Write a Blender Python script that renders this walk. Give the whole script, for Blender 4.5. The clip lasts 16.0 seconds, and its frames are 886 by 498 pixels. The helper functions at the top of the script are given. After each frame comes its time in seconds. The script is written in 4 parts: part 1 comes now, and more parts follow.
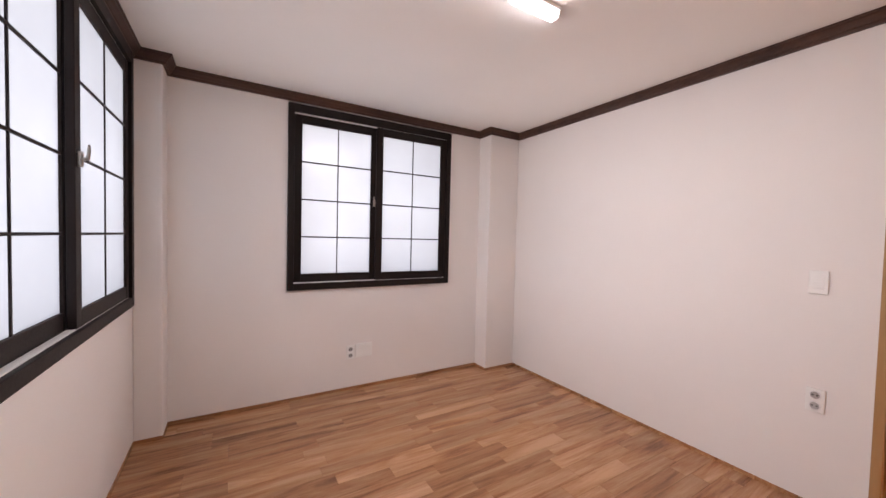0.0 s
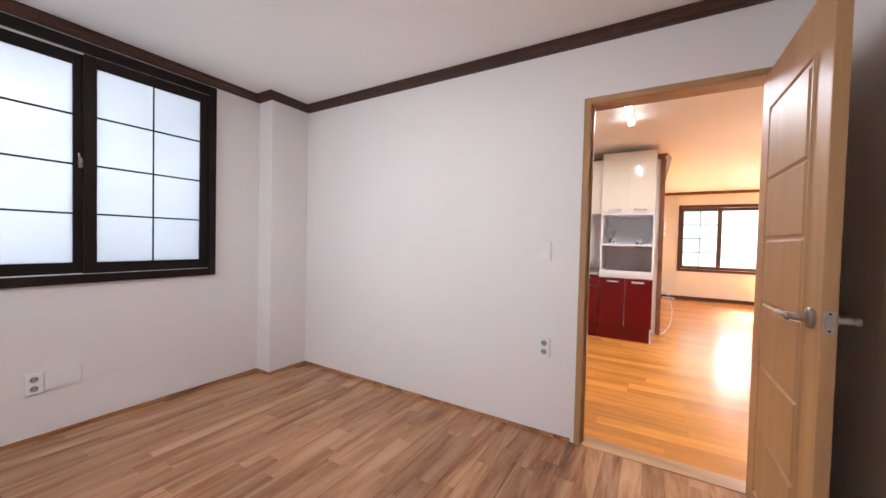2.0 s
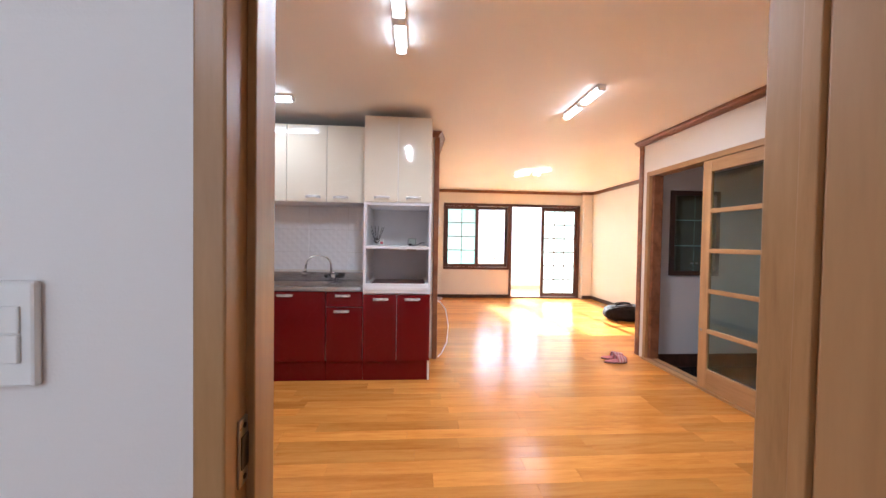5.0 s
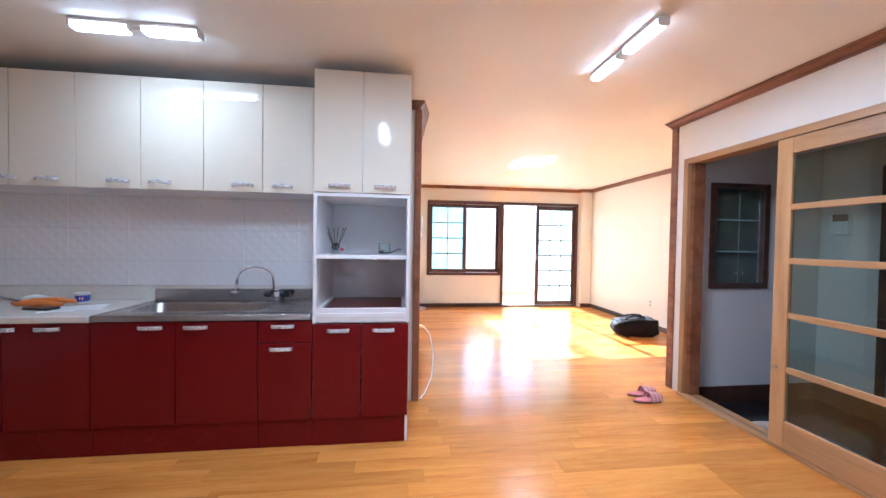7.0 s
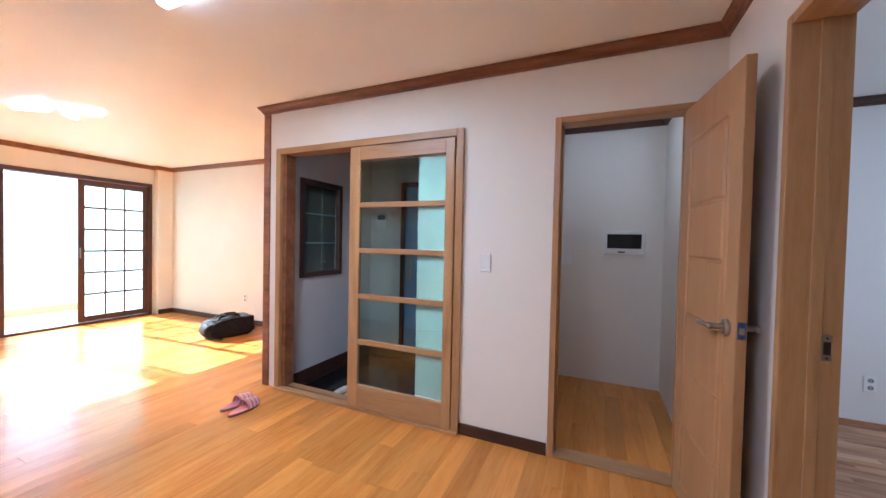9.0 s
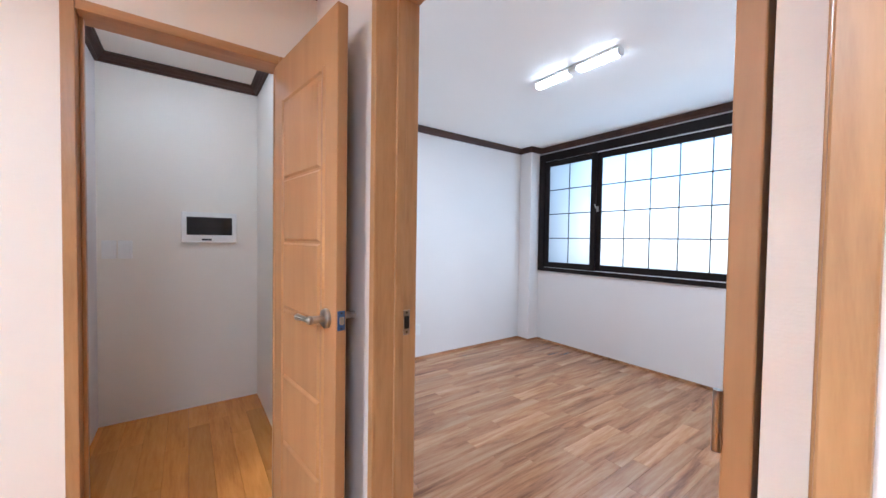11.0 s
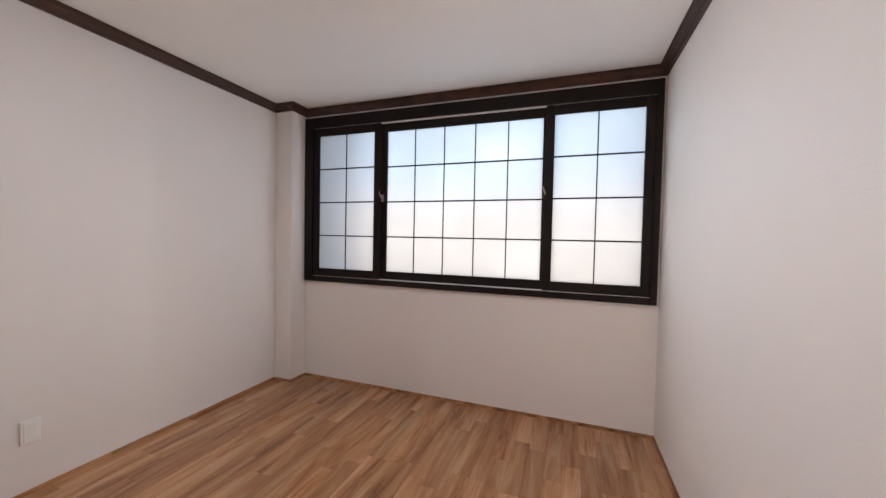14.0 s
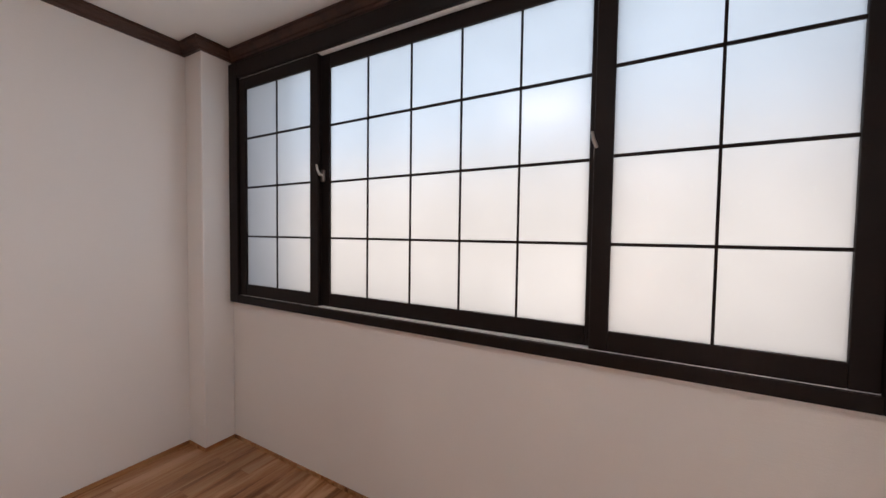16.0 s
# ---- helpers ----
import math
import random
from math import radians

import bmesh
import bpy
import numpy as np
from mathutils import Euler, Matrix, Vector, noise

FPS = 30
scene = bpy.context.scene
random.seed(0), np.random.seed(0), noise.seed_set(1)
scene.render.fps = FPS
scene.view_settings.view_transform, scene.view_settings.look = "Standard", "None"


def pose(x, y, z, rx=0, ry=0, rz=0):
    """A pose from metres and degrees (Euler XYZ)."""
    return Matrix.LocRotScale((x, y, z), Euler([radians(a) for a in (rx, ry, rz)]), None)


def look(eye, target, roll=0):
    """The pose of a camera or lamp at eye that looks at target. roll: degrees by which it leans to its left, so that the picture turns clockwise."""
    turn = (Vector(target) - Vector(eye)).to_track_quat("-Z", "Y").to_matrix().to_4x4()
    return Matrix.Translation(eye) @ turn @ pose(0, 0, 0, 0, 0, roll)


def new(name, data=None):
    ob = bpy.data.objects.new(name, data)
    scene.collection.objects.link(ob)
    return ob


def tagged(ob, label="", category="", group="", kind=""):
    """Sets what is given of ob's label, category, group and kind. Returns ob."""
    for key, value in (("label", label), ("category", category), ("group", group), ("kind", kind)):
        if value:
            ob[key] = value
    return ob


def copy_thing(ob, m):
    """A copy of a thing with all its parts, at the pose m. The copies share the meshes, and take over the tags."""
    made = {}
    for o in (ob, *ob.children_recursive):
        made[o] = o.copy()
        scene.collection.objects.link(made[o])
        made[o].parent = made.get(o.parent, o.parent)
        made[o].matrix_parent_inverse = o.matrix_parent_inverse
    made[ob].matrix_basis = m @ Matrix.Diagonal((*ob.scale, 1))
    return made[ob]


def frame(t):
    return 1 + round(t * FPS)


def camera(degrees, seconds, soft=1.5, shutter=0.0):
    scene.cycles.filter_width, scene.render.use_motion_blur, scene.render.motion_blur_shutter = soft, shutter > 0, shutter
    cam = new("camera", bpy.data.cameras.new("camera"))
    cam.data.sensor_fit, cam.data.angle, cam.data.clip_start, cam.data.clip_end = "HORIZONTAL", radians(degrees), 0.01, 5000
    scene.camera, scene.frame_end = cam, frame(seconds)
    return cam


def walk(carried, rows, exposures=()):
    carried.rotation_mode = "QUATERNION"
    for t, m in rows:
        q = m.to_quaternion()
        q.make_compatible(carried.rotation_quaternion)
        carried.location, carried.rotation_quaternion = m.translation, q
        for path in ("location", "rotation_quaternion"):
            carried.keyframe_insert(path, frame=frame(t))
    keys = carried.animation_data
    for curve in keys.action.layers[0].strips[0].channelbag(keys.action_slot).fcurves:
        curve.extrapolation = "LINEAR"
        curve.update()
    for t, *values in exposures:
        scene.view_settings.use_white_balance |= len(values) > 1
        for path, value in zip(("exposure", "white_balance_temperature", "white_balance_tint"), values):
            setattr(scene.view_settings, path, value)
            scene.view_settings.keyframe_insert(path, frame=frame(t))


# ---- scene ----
cam = camera(102.7, 16.0)
PATH = [
    (0, (-2.561, -2.817, 1.331), (-1.542, -1.097, 1.267), 1.4),
    (0.5, (-2.515, -2.797, 1.319), (-1.213, -1.28, 1.262), 1.5),
    (1, (-2.433, -2.834, 1.298), (-0.948, -1.495, 1.252), 1.4),
    (1.5, (-2.343, -2.841, 1.256), (-0.698, -1.704, 1.212), 1.4),
    (2, (-2.226, -2.826, 1.2), (-0.507, -1.806, 1.152), 1.4),
    (2.5, (-2.011, -2.795, 1.223), (-0.213, -1.92, 1.174), 1.5),
    (3, (-1.7, -2.742, 1.262), (0.206, -2.138, 1.204), 1.7),
    (3.5, (-1.356, -2.742, 1.277), (0.603, -2.345, 1.218), 1.5),
    (4, (-1.026, -2.725, 1.268), (0.948, -2.411, 1.215), 1.5),
    (4.5, (-0.723, -2.706, 1.256), (1.274, -2.794, 1.211), 0.9),
    (7, (0.469, -2.773, 1.303), (2.454, -3.013, 1.262), 0.9),
    (7.5, (0.594, -2.84, 1.294), (2.552, -3.249, 1.253), 0.8),
    (8, (0.684, -2.898, 1.31), (2.493, -3.748, 1.259), 0.9),
    (8.5, (0.75, -2.961, 1.304), (2.143, -4.395, 1.252), 1.0),
    (9, (0.777, -3.011, 1.298), (1.573, -4.845, 1.254), 1.2),
    (9.5, (0.756, -3.055, 1.274), (1.07, -5.03, 1.241), 1.1),
    (10, (0.73, -3.145, 1.278), (0.565, -5.138, 1.233), 1.1),
    (10.2, (0.717, -3.203, 1.274), (0.363, -5.171, 1.226), 1.0),
    (12.3, (0.498, -3.942, 1.249), (-1.318, -4.777, 1.186), 1.0),
    (12.5, (0.429, -3.956, 1.254), (-1.393, -4.779, 1.186), 1.0),
    (13, (0.166, -4.018, 1.288), (-1.662, -4.828, 1.222), 0.9),
    (13.5, (-0.047, -4.093, 1.266), (-1.881, -4.889, 1.21), 1.1),
    (14, (-0.333, -4.213, 1.292), (-2.215, -4.885, 1.232), 1.2),
    (14.5, (-0.64, -4.263, 1.272), (-2.531, -4.911, 1.217), 1.2),
    (15, (-0.977, -4.248, 1.305), (-2.845, -4.96, 1.244), 1.1),
    (15.5, (-1.308, -4.263, 1.311), (-3.142, -5.058, 1.241), 1.2),
    (16, (-1.656, -4.251, 1.318), (-3.404, -5.22, 1.241), 0.8),
]
# the clip's camera: seconds, stops, kelvin, tint
EXPOSURE = [(0, 3.6, 7050, 27), (0.5, 3.85, 6650, 21), (1, 3.85, 6550, 20), (1.5, 3.6, 6400, 18), (2, 3.65, 6300, 18), (2.5, 3.7, 6150, 17), (3.5, 3.75, 6100, 16), (4, 3.3, 6000, 15), (4.5, 3.25, 5900, 15), (7, 3.4, 4800, 9), (7.5, 3.35, 4850, 9), (8, 3.15, 5050, 10), (8.5, 3.45, 4650, 7), (9, 3.2, 4950, 10), (9.5, 3.5, 4800, 9), (10, 4.15, 5000, 8), (12.5, 3.75, 5350, 12), (13, 3.65, 5600, 12), (14, 3.2, 6750, 20), (15, 3.2, 6900, 22), (16, 2.95, 7000, 22)]
walk(cam, [(t, look(eye, target, roll)) for t, eye, target, roll in PATH], EXPOSURE)

# ---- world, sun, large lights ----
world = bpy.data.worlds.new("sky")
scene.world = world
world.use_nodes = True
_n = world.node_tree.nodes
_sky = _n.new("ShaderNodeTexSky")
_sky.sky_type = "NISHITA"
_sky.sun_disc = False
_sky.sun_elevation = radians(31)
_sky.sun_rotation = radians(90)
world.node_tree.links.new(_sky.outputs[0], _n["Background"].inputs[0])
_n["Background"].inputs[1].default_value = 0.05

sun = new("sun", bpy.data.lights.new("sun", "SUN"))
sun.data.energy, sun.data.angle, sun.data.color = 3.0, radians(0.3), (1.0, 0.93, 0.82)
sun.matrix_world = look((20, -5, 12), (20 - 1, -5 - 0.05, 12 - 0.61))


def window_light(name, eye, target, w, h, power, color=(1, 1, 1)):
    ob = new(name, bpy.data.lights.new(name, "AREA"))
    ob.data.shape, ob.data.size, ob.data.size_y, ob.data.energy, ob.data.color = "RECTANGLE", w, h, power, color
    ob.matrix_world = look(eye, target)
    return ob


window_light("daylight_north", (-1.46, 0.50, 1.62), (-1.46, 0, 1.62), 1.5, 1.5, 2.9, (0.95, 0.98, 1.0))
window_light("daylight_west", (-3.42, -0.91, 1.62), (-3, -0.91, 1.62), 1.7, 1.5, 3.2, (0.95, 0.98, 1.0))
window_light("daylight_room_two_sky", (-3.20, -4.80, 2.02), (-3, -4.80, 2.02), 2.3, 0.72, 2.3, (0.58, 0.80, 1.0))
window_light("daylight_room_two_street", (-3.20, -4.80, 1.24), (-3, -4.80, 1.24), 2.3, 0.80, 2.3, (1.0, 0.91, 0.77))
window_light("daylight_balcony", (9.25, -4.9, 1.6), (7, -4.9, 1.5), 3.6, 1.6, 3.5, (1.0, 0.97, 0.92))


def lamp_light(x, y, turn, power, size=0.56):
    """The downward light of a ceiling lamp, at its cover."""
    ob = new("lamp_light", bpy.data.lights.new("lamp_light", "AREA"))
    ob.data.shape, ob.data.size, ob.data.size_y, ob.data.energy, ob.data.color = "RECTANGLE", size, 0.042, power, (0.93, 0.97, 0.98)
    ob.matrix_basis = pose(x, y, 2.364, 0, 0, turn)


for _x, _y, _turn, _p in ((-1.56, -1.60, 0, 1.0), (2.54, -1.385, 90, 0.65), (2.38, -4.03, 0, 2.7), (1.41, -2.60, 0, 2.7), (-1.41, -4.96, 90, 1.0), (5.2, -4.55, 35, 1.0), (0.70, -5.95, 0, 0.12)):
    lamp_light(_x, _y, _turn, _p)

# ---- materials ----


def node_mat(name):
    m = bpy.data.materials.new(name)
    m.use_nodes = True
    nt = m.node_tree
    b = nt.nodes["Principled BSDF"]

    def N(kind, **kw):
        n = nt.nodes.new("ShaderNode" + kind)
        for k, v in kw.items():
            n.inputs[k].default_value = v
        return n
    return m, nt, b, N, nt.links.new


def stretch(N, L, scale):
    tc, mp = N("TexCoord"), N("Mapping")
    L(tc.outputs["Object"], mp.inputs[0])
    mp.inputs["Scale"].default_value = scale
    return mp


def ramp(N, L, src, stops):
    r = N("ValToRGB")
    e = r.color_ramp.elements
    e[0].position, e[0].color = stops[0][0], (*stops[0][1], 1)
    e[1].position, e[1].color = stops[-1][0], (*stops[-1][1], 1)
    for p, c in stops[1:-1]:
        k = e.new(p)
        k.color = (*c, 1)
    L(src, r.inputs[0])
    return r


def plain(name, col, rough=0.5, metal=0.0, var=0.08, scale=5.0, bump=0.0, bscale=120.0, squash=(1, 1, 1), coat=0.0):
    """Paint, plastic or metal: colour that drifts at two scales, uneven gloss, fine relief."""
    m, nt, b, N, L = node_mat(name)
    mp = stretch(N, L, squash)
    n1, n2 = N("TexNoise", Scale=scale, Detail=5.0), N("TexNoise", Scale=bscale, Detail=3.0)
    L(mp.outputs[0], n1.inputs[0]), L(mp.outputs[0], n2.inputs[0])
    lo = tuple(c * (1 - var) for c in col)
    hi = tuple(min(1, c * (1 + var)) for c in col)
    r = ramp(N, L, n1.outputs[0], [(0.3, lo), (0.7, hi)])
    L(r.outputs[0], b.inputs["Base Color"])
    rr = N("MapRange")
    rr.inputs["To Min"].default_value, rr.inputs["To Max"].default_value = max(0.02, rough - 0.06), min(1, rough + 0.06)
    L(n2.outputs[0], rr.inputs[0]), L(rr.outputs[0], b.inputs["Roughness"])
    b.inputs["Metallic"].default_value = metal
    b.inputs["Coat Weight"].default_value = coat
    if bump:
        bp = N("Bump", Strength=bump, Distance=0.002)
        L(n2.outputs[0], bp.inputs["Height"]), L(bp.outputs[0], b.inputs["Normal"])
    return m


def wood(name, dark, mid, light, rough=0.4, axis=0, rnd=0.0, coat=0.0, grain=1.0, bump=0.15, fine=0.35):
    """Wood with long grain on one axis; rnd: how far each piece differs in tone."""
    m, nt, b, N, L = node_mat(name)
    s = [9 * grain, 9 * grain, 9 * grain]
    s[axis] = 0.9 * grain
    tc, mp, oi = N("TexCoord"), N("Mapping"), N("ObjectInfo")
    add = N("VectorMath")
    mul = N("VectorMath")
    mul.operation = "SCALE"
    mul.inputs[0].default_value = (7.3, 5.1, 3.7)
    L(oi.outputs["Random"], mul.inputs["Scale"])
    L(tc.outputs["Object"], add.inputs[0]), L(mul.outputs[0], add.inputs[1])
    L(add.outputs[0], mp.inputs[0])
    mp.inputs["Scale"].default_value = s
    n1 = N("TexNoise", Scale=1.0, Detail=6.0, Roughness=0.6, Distortion=0.8)
    n2 = N("TexNoise", Scale=7.0, Detail=4.0, Roughness=0.7)
    L(mp.outputs[0], n1.inputs[0]), L(mp.outputs[0], n2.inputs[0])
    mx = N("Math")
    mx.operation = "MULTIPLY_ADD"
    mx.inputs[1].default_value, mx.inputs[2].default_value = fine, -0.49 * fine
    L(n2.outputs[0], mx.inputs[0])
    ad = N("Math")
    L(n1.outputs[0], ad.inputs[0]), L(mx.outputs[0], ad.inputs[1])
    r = ramp(N, L, ad.outputs[0], [(0.31, dark), (0.47, mid), (0.70, light)])
    hs = N("HueSaturation")
    v = N("MapRange")
    v.inputs["To Min"].default_value, v.inputs["To Max"].default_value = 1 - rnd, 1 + rnd
    L(oi.outputs["Random"], v.inputs[0]), L(v.outputs[0], hs.inputs["Value"])
    L(r.outputs[0], hs.inputs["Color"]), L(hs.outputs[0], b.inputs["Base Color"])
    rr = N("MapRange")
    rr.inputs["To Min"].default_value, rr.inputs["To Max"].default_value = max(0.05, rough - 0.07), rough + 0.07
    L(n2.outputs[0], rr.inputs[0]), L(rr.outputs[0], b.inputs["Roughness"])
    b.inputs["Coat Weight"].default_value, b.inputs["Coat Roughness"].default_value = coat, 0.15
    bp = N("Bump", Strength=bump, Distance=0.001)
    L(ad.outputs[0], bp.inputs["Height"]), L(bp.outputs[0], b.inputs["Normal"])
    return m


def wallpaper(name, col):
    m, nt, b, N, L = node_mat(name)
    mp = stretch(N, L, (14, 14, 150))
    n1, n2, n3 = N("TexNoise", Scale=1.0, Detail=3.0), N("TexNoise", Scale=0.9, Detail=4.0), N("TexNoise", Scale=260.0, Detail=2.0)
    L(mp.outputs[0], n1.inputs[0])
    tc = N("TexCoord")
    L(tc.outputs["Object"], n2.inputs[0]), L(tc.outputs["Object"], n3.inputs[0])
    r = ramp(N, L, n2.outputs[0], [(0.3, tuple(c * 0.965 for c in col)), (0.7, tuple(min(1, c * 1.02) for c in col))])
    L(r.outputs[0], b.inputs["Base Color"])
    b.inputs["Roughness"].default_value = 0.55
    ad = N("Math")
    L(n1.outputs[0], ad.inputs[0]), L(n3.outputs[0], ad.inputs[1])
    bp = N("Bump", Strength=0.25, Distance=0.0015)
    L(ad.outputs[0], bp.inputs["Height"]), L(bp.outputs[0], b.inputs["Normal"])
    return m


def glow(name, col, strength):
    m, nt, b, N, L = node_mat(name)
    b.inputs["Base Color"].default_value = (*col, 1)
    b.inputs["Emission Color"].default_value = (*col, 1)
    b.inputs["Emission Strength"].default_value = strength
    return m


def frosted(name, col, gloss=0.08):
    m, nt, b, N, L = node_mat(name)
    nt.nodes.remove(b)
    tr, gl, mx = N("BsdfTranslucent", Color=(*col, 1)), N("BsdfGlossy", Roughness=0.25), N("MixShader", Fac=gloss)
    nz = N("TexNoise", Scale=1.6, Detail=3.0)
    tc = N("TexCoord")
    L(tc.outputs["Object"], nz.inputs[0])
    r = ramp(N, L, nz.outputs[0], [(0.3, tuple(c * 0.9 for c in col)), (0.7, col)])
    L(r.outputs[0], tr.inputs[0])
    L(tr.outputs[0], mx.inputs[1]), L(gl.outputs[0], mx.inputs[2])
    L(mx.outputs[0], nt.nodes["Material Output"].inputs[0])
    return m


def clear_glass(name, col=(1, 1, 1), rough=0.0, ior=1.12):
    m, nt, b, N, L = node_mat(name)
    b.inputs["Base Color"].default_value = (*col, 1)
    b.inputs["Transmission Weight"].default_value, b.inputs["Roughness"].default_value, b.inputs["IOR"].default_value = 1.0, rough, ior
    return m


def speckled(name, base, spots, scale, rough):
    m, nt, b, N, L = node_mat(name)
    tc, n = N("TexCoord"), N("TexNoise", Scale=scale, Detail=4.0, Roughness=0.8)
    L(tc.outputs["Object"], n.inputs[0])
    r = ramp(N, L, n.outputs[0], [(0.36, spots), (0.46, base), (1.0, base)])
    L(r.outputs[0], b.inputs["Base Color"])
    b.inputs["Roughness"].default_value = rough
    return m


def floral(name, col, line, rough, coat):
    """Glossy laminate with faint printed blossoms."""
    m, nt, b, N, L = node_mat(name)
    tc = N("TexCoord")
    v, w = N("TexVoronoi", Scale=3.2), N("TexNoise", Scale=9.0, Detail=4.0)
    L(tc.outputs["Object"], v.inputs[0]), L(tc.outputs["Object"], w.inputs[0])
    s = N("Math")
    s.operation = "SINE"
    k = N("Math")
    k.operation = "MULTIPLY_ADD"
    k.inputs[1].default_value = 26.0
    L(v.outputs["Distance"], k.inputs[0])
    kk = N("Math")
    kk.operation = "MULTIPLY"
    kk.inputs[1].default_value = 14.0
    L(w.outputs[0], kk.inputs[0]), L(kk.outputs[0], k.inputs[2]), L(k.outputs[0], s.inputs[0])
    r = ramp(N, L, s.outputs[0], [(0.80, col), (0.97, line)])
    big = N("TexNoise", Scale=1.2, Detail=2.0)
    L(tc.outputs["Object"], big.inputs[0])
    mr = ramp(N, L, big.outputs[0], [(0.47, (0, 0, 0)), (0.6, (1, 1, 1))])
    mx = N("Mix")
    mx.data_type = "RGBA"
    mx.inputs["A"].default_value = (*col, 1)
    mx.inputs[6].default_value = (*col, 1)
    L(mr.outputs[0], mx.inputs[0]), L(r.outputs[0], mx.inputs[7]), L(mx.outputs[2], b.inputs["Base Color"])
    b.inputs["Roughness"].default_value = rough
    b.inputs["Coat Weight"].default_value, b.inputs["Coat Roughness"].default_value = coat, 0.05
    return m


def embossed_tile(name, col):
    m, nt, b, N, L = node_mat(name)
    tc, sep = N("TexCoord"), N("SeparateXYZ")
    L(tc.outputs["Object"], sep.inputs[0])

    def wave(sign):
        a = N("Math")
        a.operation = "MULTIPLY_ADD"
        a.inputs[1].default_value = sign
        L(sep.outputs["Z"], a.inputs[0]), L(sep.outputs["Y"], a.inputs[2])
        k = N("Math")
        k.operation = "MULTIPLY"
        k.inputs[1].default_value = 68.0
        L(a.outputs[0], k.inputs[0])
        s = N("Math")
        s.operation = "SINE"
        L(k.outputs[0], s.inputs[0])
        return s
    p = N("Math")
    p.operation = "MAXIMUM"
    L(wave(1.0).outputs[0], p.inputs[0]), L(wave(-1.0).outputs[0], p.inputs[1])
    bp = N("Bump", Strength=0.3, Distance=0.003)
    L(p.outputs[0], bp.inputs["Height"]), L(bp.outputs[0], b.inputs["Normal"])
    b.inputs["Base Color"].default_value = (*col, 1)
    b.inputs["Roughness"].default_value = 0.14
    return m


WALL = wallpaper("pale_wallpaper", (0.81, 0.775, 0.75))
WALL_HALL = wallpaper("cream_wallpaper", (0.83, 0.785, 0.71))
CEIL_HALL = wallpaper("cream_ceiling_paper", (0.90, 0.87, 0.81))
CEIL = wallpaper("ceiling_paper", (0.86, 0.84, 0.81))
DARKWOOD = wood("dark_brown_wood", (0.034, 0.012, 0.007), (0.055, 0.021, 0.012), (0.075, 0.031, 0.018), 0.5, 0, 0.05)
WINBROWN = plain("window_brown", (0.011, 0.006, 0.005), 0.5, 0, 0.15, 8, 0.1, 90)
WINBROWN.node_tree.nodes["Principled BSDF"].inputs["Specular IOR Level"].default_value = 0.2
WINRED = plain("window_red_brown", (0.075, 0.026, 0.016), 0.45, 0, 0.15, 8, 0.1, 90)
REDWOOD = wood("red_brown_wood", (0.13, 0.045, 0.02), (0.22, 0.085, 0.038), (0.30, 0.125, 0.06), 0.35, 0, 0.05)
OAKX = wood("oak_casing_x", (0.31, 0.158, 0.062), (0.41, 0.225, 0.093), (0.49, 0.285, 0.13), 0.4, 0, 0.05)
OAKY = wood("oak_casing_y", (0.31, 0.158, 0.062), (0.41, 0.225, 0.093), (0.49, 0.285, 0.13), 0.4, 1, 0.05)
OAKZ = wood("oak_casing_upright", (0.31, 0.158, 0.062), (0.41, 0.225, 0.093), (0.49, 0.285, 0.13), 0.34, 2, 0.05, 0.0)
DOOR_OAK = wood("lacquered_door_oak", (0.36, 0.190, 0.079), (0.40, 0.218, 0.092), (0.44, 0.248, 0.108), 0.47, 2, 0.04, 0.0)
PLANK_ROOM = wood("brown_oak_planks", (0.155, 0.056, 0.022), (0.345, 0.155, 0.065), (0.51, 0.28, 0.145), 0.23, 0, 0.18, 0.06, 1.15, 0.04, 0.3)
PLANK_HALL = wood("honey_oak_planks", (0.48, 0.168, 0.028), (0.58, 0.226, 0.041), (0.67, 0.290, 0.062), 0.21, 1, 0.18, 0.0, 0.8, 0.015, 0.5)
PLANK_HALL.node_tree.nodes["Principled BSDF"].inputs["Specular IOR Level"].default_value = 0.32
WHITE = plain("white_plastic", (0.82, 0.82, 0.80), 0.35, 0, 0.03)
BLACKP = plain("black_plastic", (0.012, 0.012, 0.013), 0.35, 0, 0.2)
SCREEN = plain("dark_screen", (0.01, 0.012, 0.016), 0.12, 0, 0.1)
STEEL = plain("brushed_steel", (0.44, 0.44, 0.45), 0.26, 1.0, 0.06, 3, 0.05, 300, (1, 12, 1))
CHROME = plain("chrome", (0.72, 0.72, 0.73), 0.1, 1.0, 0.03)
PULL = plain("silver_pull", (0.66, 0.66, 0.67), 0.28, 0.55, 0.04)
NICKEL = plain("satin_nickel", (0.38, 0.345, 0.31), 0.3, 1.0, 0.05)
FROST = frosted("frosted_glass", (0.42, 0.44, 0.45))
FROST_CLEAR = frosted("pale_frosted_glass", (0.52, 0.53, 0.53))
FROST_GREEN = frosted("green_frosted_glass", (0.30, 0.40, 0.38))
CLEAR = clear_glass("clear_glass")
TINT = clear_glass("green_tinted_glass", (0.46, 0.64, 0.58), 0.0, 1.5)
CABINET_GLASS = clear_glass("cabinet_glass", (0.92, 0.97, 0.95), 0.0, 1.5)
GLASS_EDGE = plain("polished_glass_edge", (0.50, 0.68, 0.62), 0.15)
NICHE_BACK = plain("olive_brown_panel", (0.10, 0.085, 0.05), 0.4, 0, 0.2)
LED = glow("led_tube", (0.92, 0.97, 1.0), 1.1)
LED_SOFT = glow("soft_led_tube", (0.95, 0.97, 1.0), 0.8)
